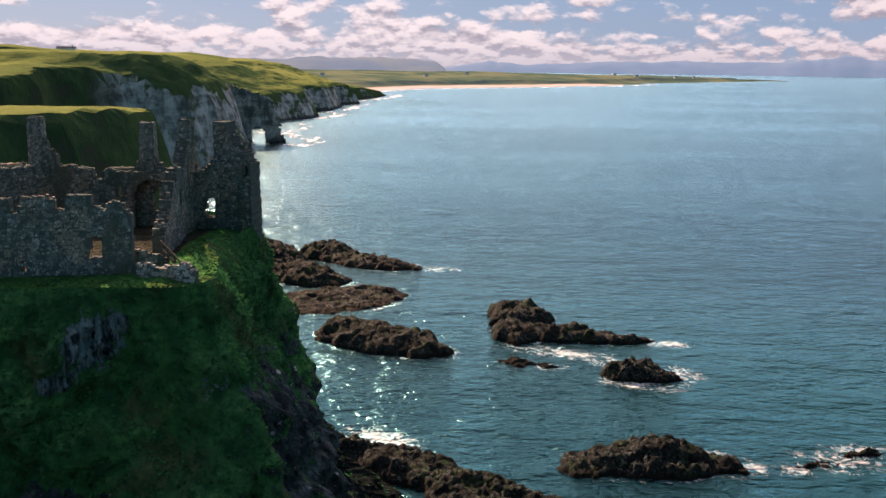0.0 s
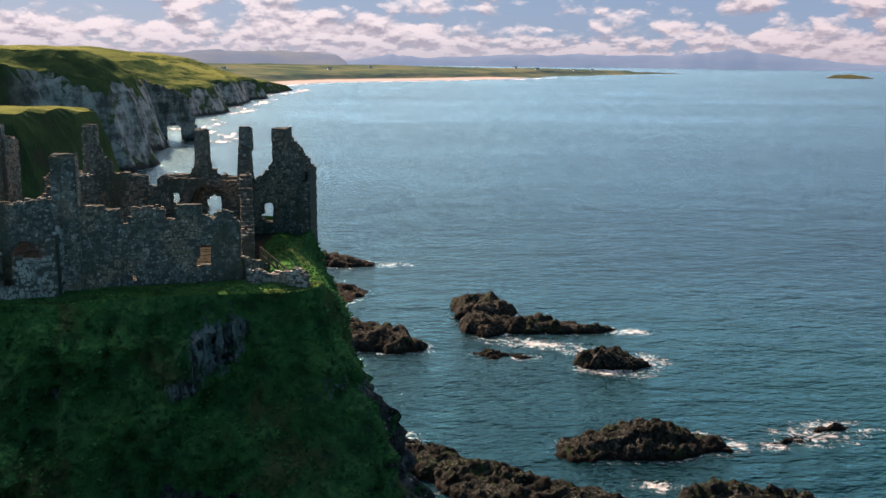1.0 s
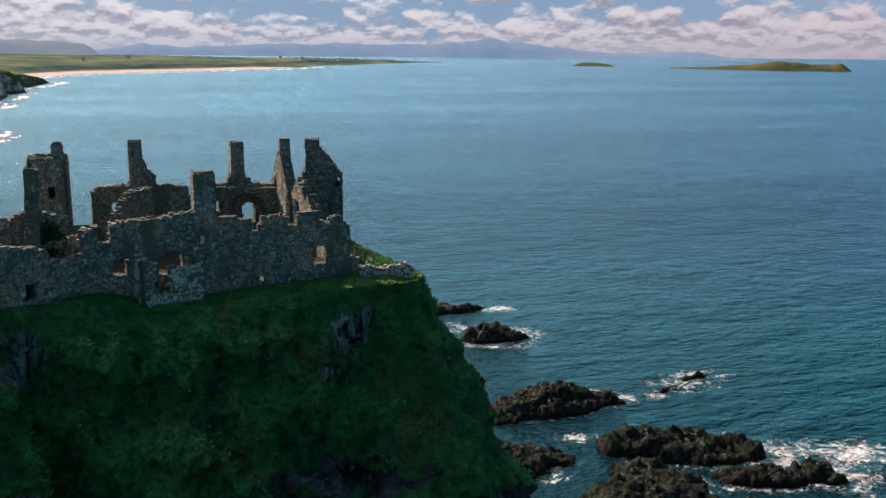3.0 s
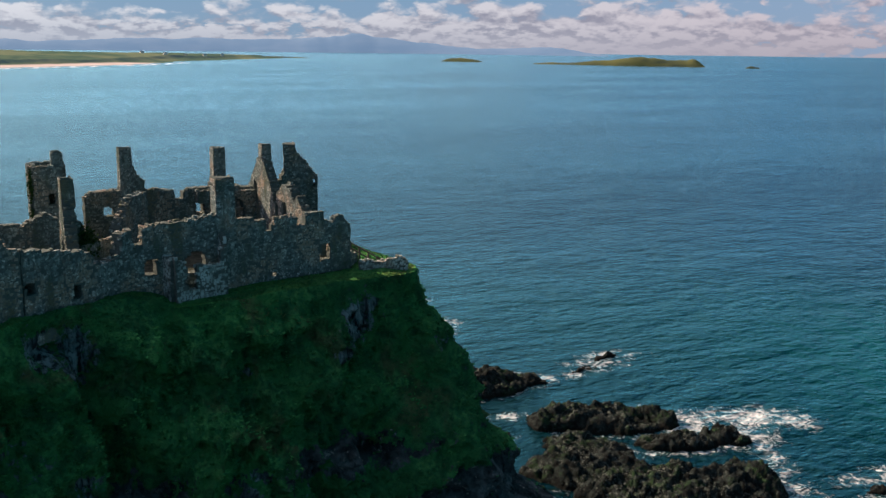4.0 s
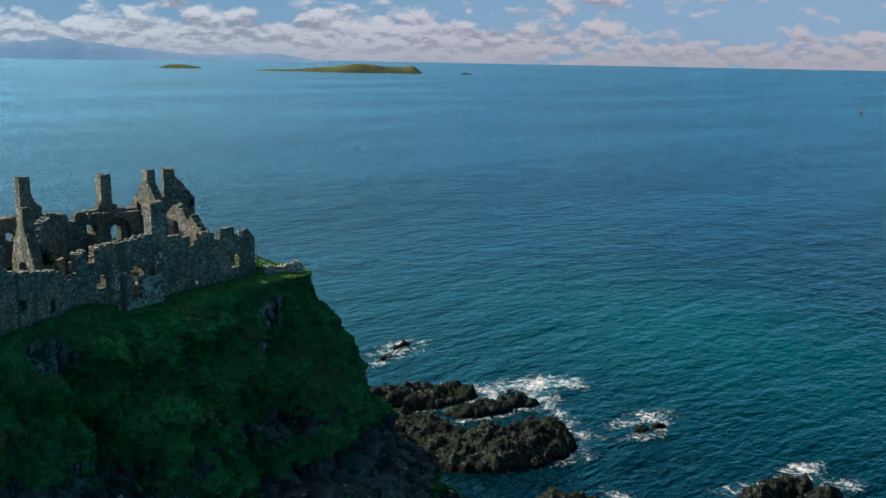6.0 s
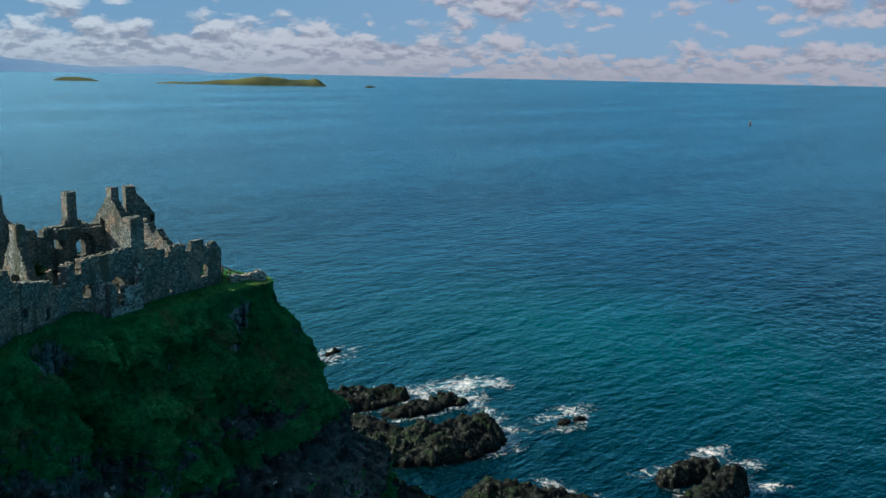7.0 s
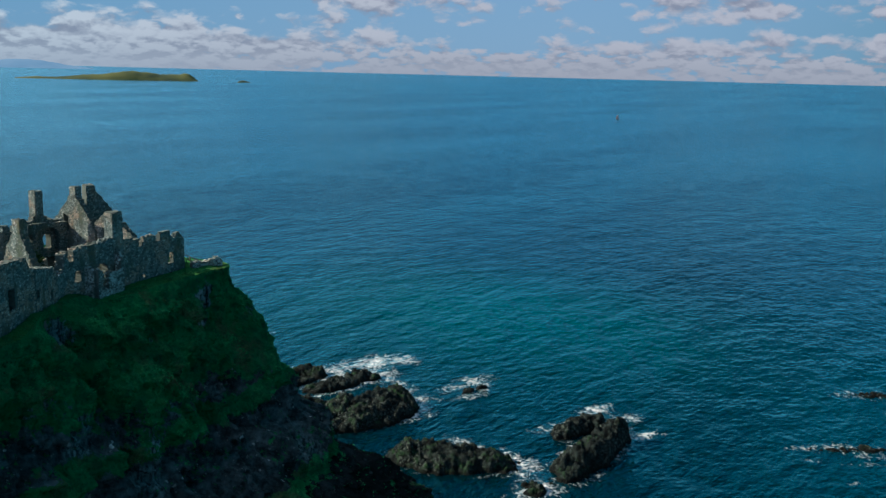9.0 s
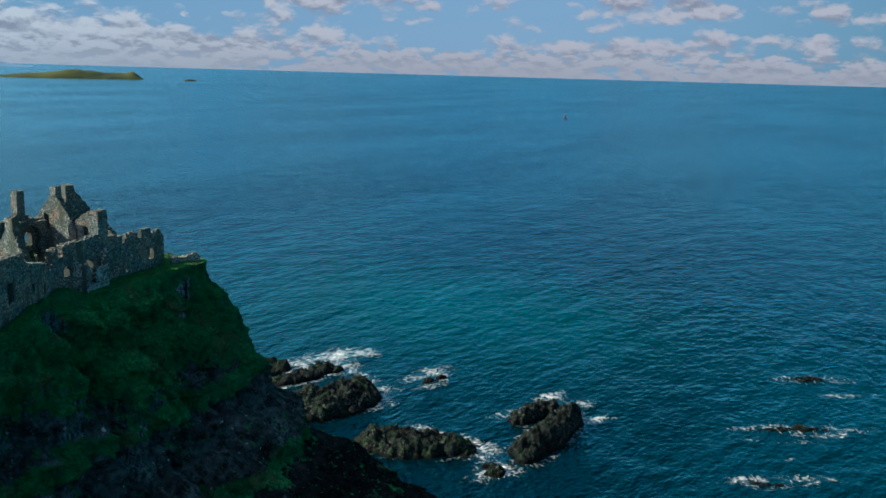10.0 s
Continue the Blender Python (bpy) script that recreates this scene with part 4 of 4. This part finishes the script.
    ruin_wall("wall", (-18.1, 73.7), (-15.1, 72.75), ([0, 0.1, 1.0, 1.25, 1.9, 2.5, 2.9, 3.3, 3.5], [43.6, 44.25, 44.2, 43.5, 42.7, 42.0, 41.4, 40.9, 40.2]), ([0, 4], [34.2, 34.2]), 1.5, gable, [(2.6, 3.0, 40.2, 41.0, False)], 34)
    ruin_wall("front_wall", (-20.2, 73.3), (-17.9, 73.3), ([0, 0.6, 1.4, 2.3], [40.6, 40.2, 40.8, 42.4]), ([0, 4], [34.2, 34.2]), 0.8, gable, [(1.05, 1.95, 36.9, 38.4, False)], 36)
    ruin_wall("return_wall", (-15.5, 73.2), (-16.0, 77.0), ([0, 1.2, 4.0], [40.6, 39.6, 37.6]), ([0, 4], [33.6, 33.6]), 0.9, gable, (), 35)
    # broken cross walls between the ranges
    cross = thing("cross_wall", (-19.5, 66, 36), "broken inner stone wall catching the sun", "castle wall", kind="structure")
    ruin_wall("wall", (-19.0, 60.5), (-20.0, 69.0), ([0, 0.8, 1.6, 2.4, 3.2, 4.4, 5.0, 5.8, 6.8, 8.6], [37.6, 38.2, 38.4, 38.9, 39.6, 40.7, 40.1, 41.1, 41.6, 40.4]), ([0, 9], [35.2, 35.2]), 0.8, cross, [(6.6, 7.3, 38.6, 39.8, False)], 41)
    cross = thing("cross_wall", (-34, 67, 36), "inner stone wall with a sloping broken top", "castle wall", kind="structure")
    ruin_wall("wall", (-34.9, 66.0), (-31.6, 71.0), ([0, 1.0, 2.4, 3.6, 6.0], [38.6, 39.5, 40.7, 41.0, 41.0]), ([0, 9], [35.4, 35.2]), 0.8, cross, [(1.6, 2.3, 37.4, 38.3, False)], 43)
    cross = thing("cross_wall", (-47, 66, 36), "low inner courtyard wall of rough stone", "castle wall", kind="structure")
    ruin_wall("wall", (-52, 63.5), (-37.6, 65.6), ([0, 5, 8, 10.5, 11.2, 12.2, 13.0, 14.5], [40.2, 41.0, 40.2, 39.8, 40.2, 40.7, 40.1, 39.6]), ([0, 15], [35.4, 35.4]), 0.8, cross, [(5.5, 6.6, 37.5, 39.3, True)], 44)
    # the square stair tower with its stack
    tower = thing("stair_tower", (-39.4, 72, 36), "tall square stone tower with a chimney stack at its corner", "castle tower", kind="structure")
    zt = 43.5
    for k, (p, q) in enumerate((((-40.3, 70.6), (-37.9, 70.4)), ((-38.0, 70.4), (-37.9, 73.2)), ((-40.3, 73.2), (-37.9, 73.2)), ((-40.2, 70.6), (-40.2, 73.2)))):
        ruin_wall("wall", p, q, ([0, 1.2, 3.1], [zt, zt + 0.15, zt - 0.1]), ([0, 4], [35.2, 35.2]), 0.6, tower, [(1.2, 1.6, 40.4, 41.3, False)] if k == 0 else (), 51 + k)
    pier("chimney", -38.3, 70.8, 0.8, 0.8, 43.2, 44.75, tower, 0, 0.95, 56)
    # low parapet by the path
    low = thing("parapet_wall", (-16.5, 54, 36.2), "low broken parapet of pale stones by the path", "wall", kind="structure")
    ruin_wall("wall", (-18.4, 54.7), (-14.7, 53.6), ([0, 0.6, 1.2, 2.4, 3.2, 3.8], [37.0, 37.15, 36.95, 37.1, 37.3, 36.9]), ([0, 4], [35.4, 35.2]), 0.6, low, (), 61, singles=40, face=PALE_MASONRY)
    ruin_wall("wall", (-18.9, 55.9), (-17.6, 57.4), ([0, 1, 2], [37.6, 37.2, 36.9]), ([0, 2], [35.6, 35.6]), 0.5, low, (), 62)


castle()


def railing():
    """A timber handrail beside the path at the seaward end."""
    m, n, where = material("weathered_wood")
    finish(n, n.mix(n.noise(n.stretch(where, (1, 1, 6)), 3.0), (0.05, 0.045, 0.04), (0.12, 0.11, 0.10)), 0.85)
    rail = thing("handrail", (-16.8, 57, 36.4), "weathered wooden handrail along the cliff path", "railing")
    a, b = Vector((-17.9, 57.6, 37.0)), Vector((-15.7, 55.6, 35.6))

    def beam(name, p, q, w):
        d = (q - p).normalized()
        side = d.cross(Vector((0, 0, 1)))
        side = side.normalized() if side.length > 0.1 else Vector((1, 0, 0))
        up = side.cross(d)
        verts = [e + side * u * w + up * v * w for e in (p, q) for u, v in ((-1, -1), (1, -1), (1, 1), (-1, 1))]
        part(name, verts, BOX, m, rail)

    for k in range(5):
        p = a.lerp(b, k / 4)
        beam("post", p - Vector((0, 0, 0.6)), p + Vector((0, 0, 0.95)), 0.06)
    for h in (0.45, 0.9):
        beam("rail", a + Vector((0, 0, h)), b + Vector((0, 0, h)), 0.045)


railing()


# ---- the mainland coast: cliffs, fields, beach ----
COAST_LINE = [
    (-420, 120), (-260, 140), (-150, 140), (-97, 150), (-67, 183), (-60, 222), (-72, 260), (-150, 272), (-205, 286), (-195, 306),
    (-150, 322), (-140, 345), (-150, 375), (-136, 398), (-108, 412), (-100, 430), (-108, 455), (-118, 485), (-114, 515), (-120, 545), (-126, 566), (-140, 590), (-164, 625), (-164, 676), (-124, 705), (-150, 745),
    (-122, 800), (-121, 858), (-140, 905), (-120, 955), (-118, 1010), (-135, 1045), (-110, 1085), (-128, 1160), (-104, 1250), (-90, 1345),
    (-130, 1385), (-150, 1450), (-120, 1560), (-51, 1713), (20, 1785), (106, 1856), (210, 1940), (304, 2027), (424, 2200),
    (470, 2330), (620, 2480), (862, 2735), (890, 2800), (760, 2900), (500, 2990), (-900, 3050),
]


def inland(gx, gy):
    """Metres inland from the coast line, minus out at sea."""
    pts = np.array(COAST_LINE + [(-1500, 3050), (-1500, 120)], float)
    far = np.full(gx.shape, 1e9)
    inside = np.zeros(gx.shape, bool)
    for k in range(len(pts)):
        (ax, ay), (bx, by) = pts[k], pts[(k + 1) % len(pts)]
        t = np.clip(((gx - ax) * (bx - ax) + (gy - ay) * (by - ay)) / ((bx - ax) ** 2 + (by - ay) ** 2), 0, 1)
        far = np.minimum(far, np.hypot(gx - ax - t * (bx - ax), gy - ay - t * (by - ay)))
        crosses = (ay > gy) != (by > gy)
        with np.errstate(divide="ignore", invalid="ignore"):
            inside ^= crosses & (gx < (bx - ax) * (gy - ay) / (by - ay) + ax)
    return np.where(inside, far, -far)


TOP_Y = [120, 205, 268, 285, 318, 390, 400, 416, 480, 530, 560, 600, 700, 900, 1090, 1200, 1300, 1345, 1420, 1600, 2000, 2500, 2800, 3100]
TOP_Z = [38.5, 38.5, 34.5, 37, 42.5, 45.5, 46, 51, 51, 50, 48, 47, 49, 51, 48, 36, 19, 11, 14, 14, 12, 13, 7, 4]


def land_z(x, y, d, wide):
    """Height of the land at d metres inland: cliff or dune face, then rolling fields."""
    e = d + wide * (1.0 if y > 400 else 0.3) * (0.55 * rough(x, y, 1, 0.022, 4) + 0.10 * rough(x, y, 7, 0.11, 3))
    if e < -6:
        return -2.0
    top = line_at(TOP_Y, TOP_Z, y)
    if y < 1380:
        steep = 0.75 + 0.5 * noise.noise(Vector((x * 0.012, y * 0.012, 5)))
        near = line_at([-6, 0, 3, 6, 8, 10, 13], [-0.05, 0.0, 0.30, 0.62, 0.84, 0.98, 1.0], e)
        chalk = line_at([-6, 0, 3, 6, 9, 12, 18, 23, 28], [-0.05, 0.0, 0.24, 0.60, 0.74, 0.79, 0.92, 0.99, 1.0], e * steep)
        # beyond the arch the cliff is lower, with a green slope above it
        slope = line_at([-6, 0, 3, 6, 10, 24, 60, 110], [-0.05, 0.0, 0.22, 0.42, 0.48, 0.60, 0.85, 1.0], e * steep)
        chalk += (slope - chalk) * min(1.0, max(0.0, (y - 575) / 90))
        face = near + (chalk - near) * min(1.0, max(0.0, (y - 395) / 25))
    else:
        face = line_at([-6, 0, 34, 52, 66, 90, 140], [-0.1, 0.0, 0.16, 0.40, 0.95, 0.8, 1.0], e)
    roll = (5.5 if y > 500 else 1.5) * rough(x, y, 2, 0.006, 3) * min(1, max(0, e / 90))
    return top * face + roll * (1 if y < 1380 else 0.6) + min(9.0, max(0, e - 60) * 0.022) + 0.7 * rough(x, y, 9, 0.06, 3) * min(1, max(0, e / 8))


def coast():
    for name, xs, ys, wide, label in (
        ("cliff_coast", np.arange(-620, -42, 2.8), np.concatenate([np.arange(124, 604, 2.6), np.arange(604, 1400, 4.0)]), 11.0, "grassy mainland above weathered white chalk cliffs"),
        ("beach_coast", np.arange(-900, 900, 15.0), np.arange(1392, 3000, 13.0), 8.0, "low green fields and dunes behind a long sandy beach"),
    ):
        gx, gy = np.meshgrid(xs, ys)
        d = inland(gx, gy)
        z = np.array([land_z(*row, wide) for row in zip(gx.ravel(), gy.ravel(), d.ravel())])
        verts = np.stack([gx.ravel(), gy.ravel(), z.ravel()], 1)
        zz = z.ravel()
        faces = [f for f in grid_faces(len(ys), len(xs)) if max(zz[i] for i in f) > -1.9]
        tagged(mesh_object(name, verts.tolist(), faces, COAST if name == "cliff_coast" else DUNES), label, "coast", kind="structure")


coast()


def sea_arch():
    arch = thing("sea_arch", (-115, 565, 0), "natural chalk sea arch at the foot of the cliffs", "sea arch")
    ruin_wall("rock", (-131, 562), (-100, 567), ([0, 10, 20, 24, 26, 28, 29.5, 31], [34, 30.5, 27, 25, 17, 9, 4, 2]), ([0, 28], [-2, -2]), 6, arch, [(11.5, 19.5, -3, 9.5, True)], 71, cell=1.3, jitter=0.42, mat=COAST, stones=False)


sea_arch()


def house(x, y, w, d, h, turn):
    """A small far-off house: walls, pitched roof, chimney."""
    z = land_z(x, y, float(inland(np.array([x]), np.array([y]))[0]), 13.0 if y < 1392 else 8.0)
    ob = thing("house", (x, y, z), "small white house with a grey pitched roof among the fields", "house", "houses along the coast")
    c, s = math.cos(radians(turn)), math.sin(radians(turn))

    def put(u, v, k):
        return (x + u * c - v * s, y + u * s + v * c, z + k)

    base = [put(u, v, k) for k in (-2, h) for u, v in ((-w, -d), (w, -d), (w, d), (-w, d))]
    part("wall", base, BOX, WHITEWASH, ob)
    e = 0.4
    roof = [put(-w - e, -d - e, h), put(w + e, -d - e, h), put(w + e, d + e, h), put(-w - e, d + e, h), put(-w - e, 0, h + d * 0.7), put(w + e, 0, h + d * 0.7)]
    part("roof", roof, [(0, 1, 5, 4), (2, 3, 4, 5), (0, 4, 3), (1, 2, 5), (0, 3, 2, 1)], SLATE, ob)
    top = h + d * 0.7
    part("chimney", [put(u + w * 0.7, v, k) for k in (top - 0.8, top + 1.0) for u, v in ((-0.5, -0.4), (0.5, -0.4), (0.5, 0.4), (-0.5, 0.4))], BOX, WHITEWASH, ob)


for row in ((-300, 745, 7, 2.0, 1.4, 4), (-262, 752, 2.0, 1.6, 2.0, 70), (-150, 1500, 4, 2.4, 3.4, 20), (30, 2140, 4, 2.4, 3.4, 0), (-60, 2080, 4, 2.4, 3.4, 15), (-260, 1900, 4, 2.4, 3.4, 40),
            (470, 2480, 5, 2.5, 4, 10), (530, 2520, 4, 2.5, 4, -20), (590, 2560, 5, 2.5, 4.4, 0), (650, 2610, 4, 2.5, 4, 30), (420, 2520, 4, 2.5, 4, 5)):
    house(*row)


# ---- islands and far hills ----
def ridge(name, crest, depth, mat, label, category, seed=1, steps=90, kind="structure", uneven=0.16):
    """A long rise of land: crest is plan points with heights."""
    rows = 9
    verts = []
    for i in range(rows):
        f = i / (rows - 1) * 2 - 1
        for j in range(steps):
            p = curve_at(crest, j / (steps - 1))
            away = Vector((p[0], p[1], 0)).normalized()
            z = p[2] * max(0.0, 1 - abs(f) ** 1.7) * (1 + uneven * rough(p[0], p[1], seed, 2.2 / depth, 3)) + 0.35 * uneven * p[2] * rough(p[0], p[1] + f * depth, seed + 3, 7 / depth, 3) - (1.5 if abs(f) > 0.95 else 0)
            verts.append((p[0] + away.x * f * depth, p[1] + away.y * f * depth, z))
    tagged(mesh_object(name, verts, grid_faces(rows, steps), mat, True), label, category, kind=kind)


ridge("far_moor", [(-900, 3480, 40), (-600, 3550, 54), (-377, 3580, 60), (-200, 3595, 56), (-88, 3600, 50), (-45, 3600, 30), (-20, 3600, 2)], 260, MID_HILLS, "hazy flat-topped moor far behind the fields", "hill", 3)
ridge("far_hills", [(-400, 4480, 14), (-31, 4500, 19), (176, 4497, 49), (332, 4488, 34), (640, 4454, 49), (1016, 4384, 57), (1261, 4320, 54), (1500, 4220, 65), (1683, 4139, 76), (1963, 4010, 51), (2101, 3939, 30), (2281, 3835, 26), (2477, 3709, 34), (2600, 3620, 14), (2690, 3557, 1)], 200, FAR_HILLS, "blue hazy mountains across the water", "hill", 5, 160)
for k, (crest, depth, label) in enumerate((
    ([(1350, 2130, 0.5), (1384, 2104, 4), (1418, 2073, 4), (1457, 2022, 9), (1514, 1966, 16), (1565, 1928, 22), (1610, 1889, 14), (1649, 1853, 19), (1672, 1832, 0.5)], 24, "low green island with rocky shores"),
    ([(1220, 2406, 0.5), (1248, 2384, 10), (1282, 2350, 8), (1310, 2327, 0.5)], 18, "small dark island off the coast"),
    ([(1694, 1717, 0.3), (1704, 1711, 4.5), (1713, 1706, 4), (1722, 1697, 0.3)], 8, "small dark rock islet off the coast"),
    ([(790, 2892, 0.3), (858, 2870, 3.5), (926, 2824, 2.5), (971, 2802, 0.3)], 14, "small dark skerry off the point"),
)):
    ridge("island", crest, depth * 1.6, ISLAND, label, "island", 20 + k, 60, kind="", uneven=0.2)


def sail_boat():
    m, n, where = material("sailcloth")
    finish(n, n.mix(n.noise(where, 2.0), (0.26, 0.12, 0.09), (0.34, 0.17, 0.13)), 0.8)
    boat = thing("sailing_boat", (976, 400, 0), "small sailing boat with a reddish-brown sail", "boat")
    hull = []
    for z, k in ((-0.3, 0.55), (0.4, 0.85), (0.9, 1.0)):
        hull += [(976 + u * k, 400 + v * k, z) for u, v in ((-4, 0), (-3, -1.1), (0, -1.4), (3, -1.0), (5, 0), (3, 1.0), (0, 1.4), (-3, 1.1))]
    part("hull", hull, grid_faces(3, 8, True) + [tuple(range(16, 24))], SLATE, boat)
    part("mast", [(976 + u, 400 + v, z) for z in (0.5, 5.6) for u, v in ((-0.1, -0.1), (0.1, -0.1), (0.1, 0.1), (-0.1, 0.1))], BOX, SLATE, boat)
    part("sail", [(975.8, 399.9, 1.4), (975.8, 399.9, 5.4), (972.8, 401.0, 1.5), (974.4, 400.2, 3.4), (975.8, 400.1, 1.4), (975.8, 400.1, 5.4), (972.8, 401.1, 1.5), (974.4, 400.4, 3.4)], [(0, 1, 3), (0, 3, 2), (4, 7, 5), (4, 6, 7), (0, 2, 6, 4), (1, 5, 7, 3), (2, 3, 7, 6)], m, boat)


sail_boat()


def breakers():
    """Lines of white water where the swell meets the far cliffs and the beach."""
    m, n, where = material("breaking_surf")
    lace = n.noise(n.stretch(where, (1, 0.35, 1)), 0.10, 5.0, 0.7, 0.8)
    shader = n.add("ShaderNodeBsdfDiffuse", {"Color": (0.78, 0.78, 0.79, 1)})
    clear = n.add("ShaderNodeBsdfTransparent")
    n.add("ShaderNodeOutputMaterial", {0: n.add("ShaderNodeMixShader", {0: n.ramp(lace, 0.46, 0.62), 1: clear.outputs[0], 2: shader.outputs[0]}).outputs[0]})
    for k, (line, wide) in enumerate((
        ([(-94, 545), (-86, 558), (-84, 580), (-98, 610), (-120, 640)], 22), ([(-132, 640), (-112, 660), (-106, 700), (-120, 740)], 16), ([(-120, 780), (-106, 830), (-104, 870), (-120, 905)], 18),
        ([(-112, 940), (-102, 980), (-104, 1030), (-96, 1080)], 20), ([(-110, 1150), (-90, 1240), (-76, 1330), (-84, 1360)], 24), ([(-120, 1420), (-128, 1480), (-96, 1570), (-30, 1700)], 30),
        ([(-30, 1700), (60, 1770), (140, 1830), (240, 1915)], 34), ([(240, 1915), (340, 2010), (450, 2180)], 34),
    )):
        verts = []
        for i in range(30):
            p, q = curve_at(line, i / 29), curve_at(line, min(1, i / 29 + 0.01))
            w = wide * (0.55 + 0.5 * rough(p[0], p[1], k, 0.03, 3))
            side = np.array((q[1] - p[1], p[0] - q[0]))
            side = side / (np.linalg.norm(side) + 1e-9) if i < 29 else last
            last = side
            for f in (-0.5, 0.0, 0.5):
                verts.append((p[0] + side[0] * w * f, p[1] + side[1] * w * f, 0.10 + (0.12 if f == 0 else 0)))
        tagged(mesh_object("surf", verts, grid_faces(30, 3), m), "white breaking surf along the foot of the far cliffs", "surf", kind="structure")


breakers()



def grass_tufts():
    """Rough tussocks on the slopes of the headland."""
    m, n, where = material("tussock_grass")
    tone = n.math("ADD", n.math("MULTIPLY", n.noise(where, 0.5, 4.0, 0.65), 0.8), n.math("MULTIPLY", n.add("ShaderNodeNewGeometry").outputs["Random Per Island"], 0.25))
    blade = n.mix(n.ramp(tone, 0.38, 0.66), (0.018, 0.092, 0.038), (0.076, 0.245, 0.074))
    blade = n.mix(n.math("MULTIPLY", n.ramp(n.noise(where, 0.27, 4.0, 0.6), 0.55, 0.66), 0.6), blade, (0.070, 0.060, 0.032))
    swathe = n.noise(n.stretch(where, (1.0, 1.0, 0.6)), 0.10, 4.0, 0.62, 0.6)
    blade = n.mix(n.ramp(swathe, 0.40, 0.56, 0.6, 0.0), blade, (0.014, 0.055, 0.028))
    finish(n, blade, 0.95)
    rng = random.Random(5)
    me = bpy.data.objects["headland"].data
    bare = [d.value for d in me.attributes["bare"].data]
    court = [d.value for d in me.attributes["court"].data]
    spots, weights = [], []
    for f in me.polygons:
        c = f.center
        if c.z > 35.6 and -20.8 < c.x < -18.8 and 51.9 < c.y < 54:
            continue  # bared where the window's sunlight lands, so that its patch shows
        if (c.y < 56 or c.x > -19) and c.z > 4 and c.x > -62 and max(court[i] for i in f.vertices) < 0.5:
            rock = bare[f.vertices[0]]
            spots.append(f)
            weights.append(f.area * max(0.04, 1 - 1.4 * rock) * (3.0 if c.z > 35 else 1.0))
    verts, faces = [], []
    for f in rng.choices(spots, weights, k=22000):
        a, b = me.vertices[f.vertices[0]].co, me.vertices[f.vertices[2]].co
        root = f.center + (b - a) * rng.uniform(-0.5, 0.5) - f.normal * 0.08
        up = (Vector((0, 0, 1.0)) + f.normal * (1.1 if f.normal.z >= -0.2 else 0.3)).normalized()
        big = rng.uniform(0.14, 0.38) * (0.65 if root.z > 35 else 1.0)
        for k in range(5):
            w = rng.uniform(0, 6.283)
            side = Vector((math.cos(w), math.sin(w), 0))
            tip = root + up * big * rng.uniform(0.6, 1.1) + side * big * rng.uniform(0.2, 0.8) - Vector((0, 0, 0.25 * big))
            wide = Vector((-side.y, side.x, 0)) * big * 0.28
            i = len(verts)
            verts += [root - wide, root + wide, root + up * big * 0.5 + side * big * 0.15 + wide * 0.8, tip]
            faces += [(i, i + 1, i + 2), (i, i + 2, i + 3)]
    tagged(mesh_object("grass_tufts", verts, faces, m), "dark rough grass tussocks on the headland's slopes", "grass", kind="stuff")


grass_tufts()


def ivy(label, blobs, seed):
    """A mat of small leaves on masonry: blobs are place, spread along x, y, z and number."""
    m, n, where = material("ivy_leaf")
    finish(n, n.mix(n.add("ShaderNodeNewGeometry").outputs["Random Per Island"], (0.010, 0.028, 0.010), (0.045, 0.075, 0.022)), 0.8)
    rng = random.Random(seed)
    verts, faces = [], []
    for x, y, z, a, b, c, count in blobs:
        for k in range(count):
            p = Vector((x + rng.gauss(0, 0.45) * a, y + rng.uniform(-1, 1) * b, z + rng.gauss(0, 0.45) * c))
            r = rng.uniform(0.07, 0.15)
            u = Vector((rng.uniform(-1, 1), rng.uniform(-1, 0.4), rng.uniform(-0.6, 0.6))).normalized()
            v = u.orthogonal().normalized()
            w = u.cross(v)
            i = len(verts)
            verts += [p - v * r, p - w * r * 0.7 + u * r * 0.2, p + v * r * 1.2, p + w * r * 0.7 + u * r * 0.2]
            faces += [(i, i + 1, i + 2), (i, i + 2, i + 3)]
    tagged(mesh_object("ivy", verts, faces, m), label, "ivy", kind="stuff")


ivy("dark ivy clinging to the broken gable and wall", [(-38.4, 54.65, 40.6, 0.5, 0.12, 1.0, 420), (-37.9, 54.9, 40.0, 0.5, 0.4, 0.8, 260), (-38.6, 54.2, 39.6, 0.8, 0.4, 0.4, 200)], 3)
ivy("dark ivy on the corner of the stair tower", [(-40.4, 70.5, 42.2, 0.25, 0.4, 1.3, 260), (-40.4, 70.5, 39.0, 0.35, 0.4, 1.6, 260)], 4)
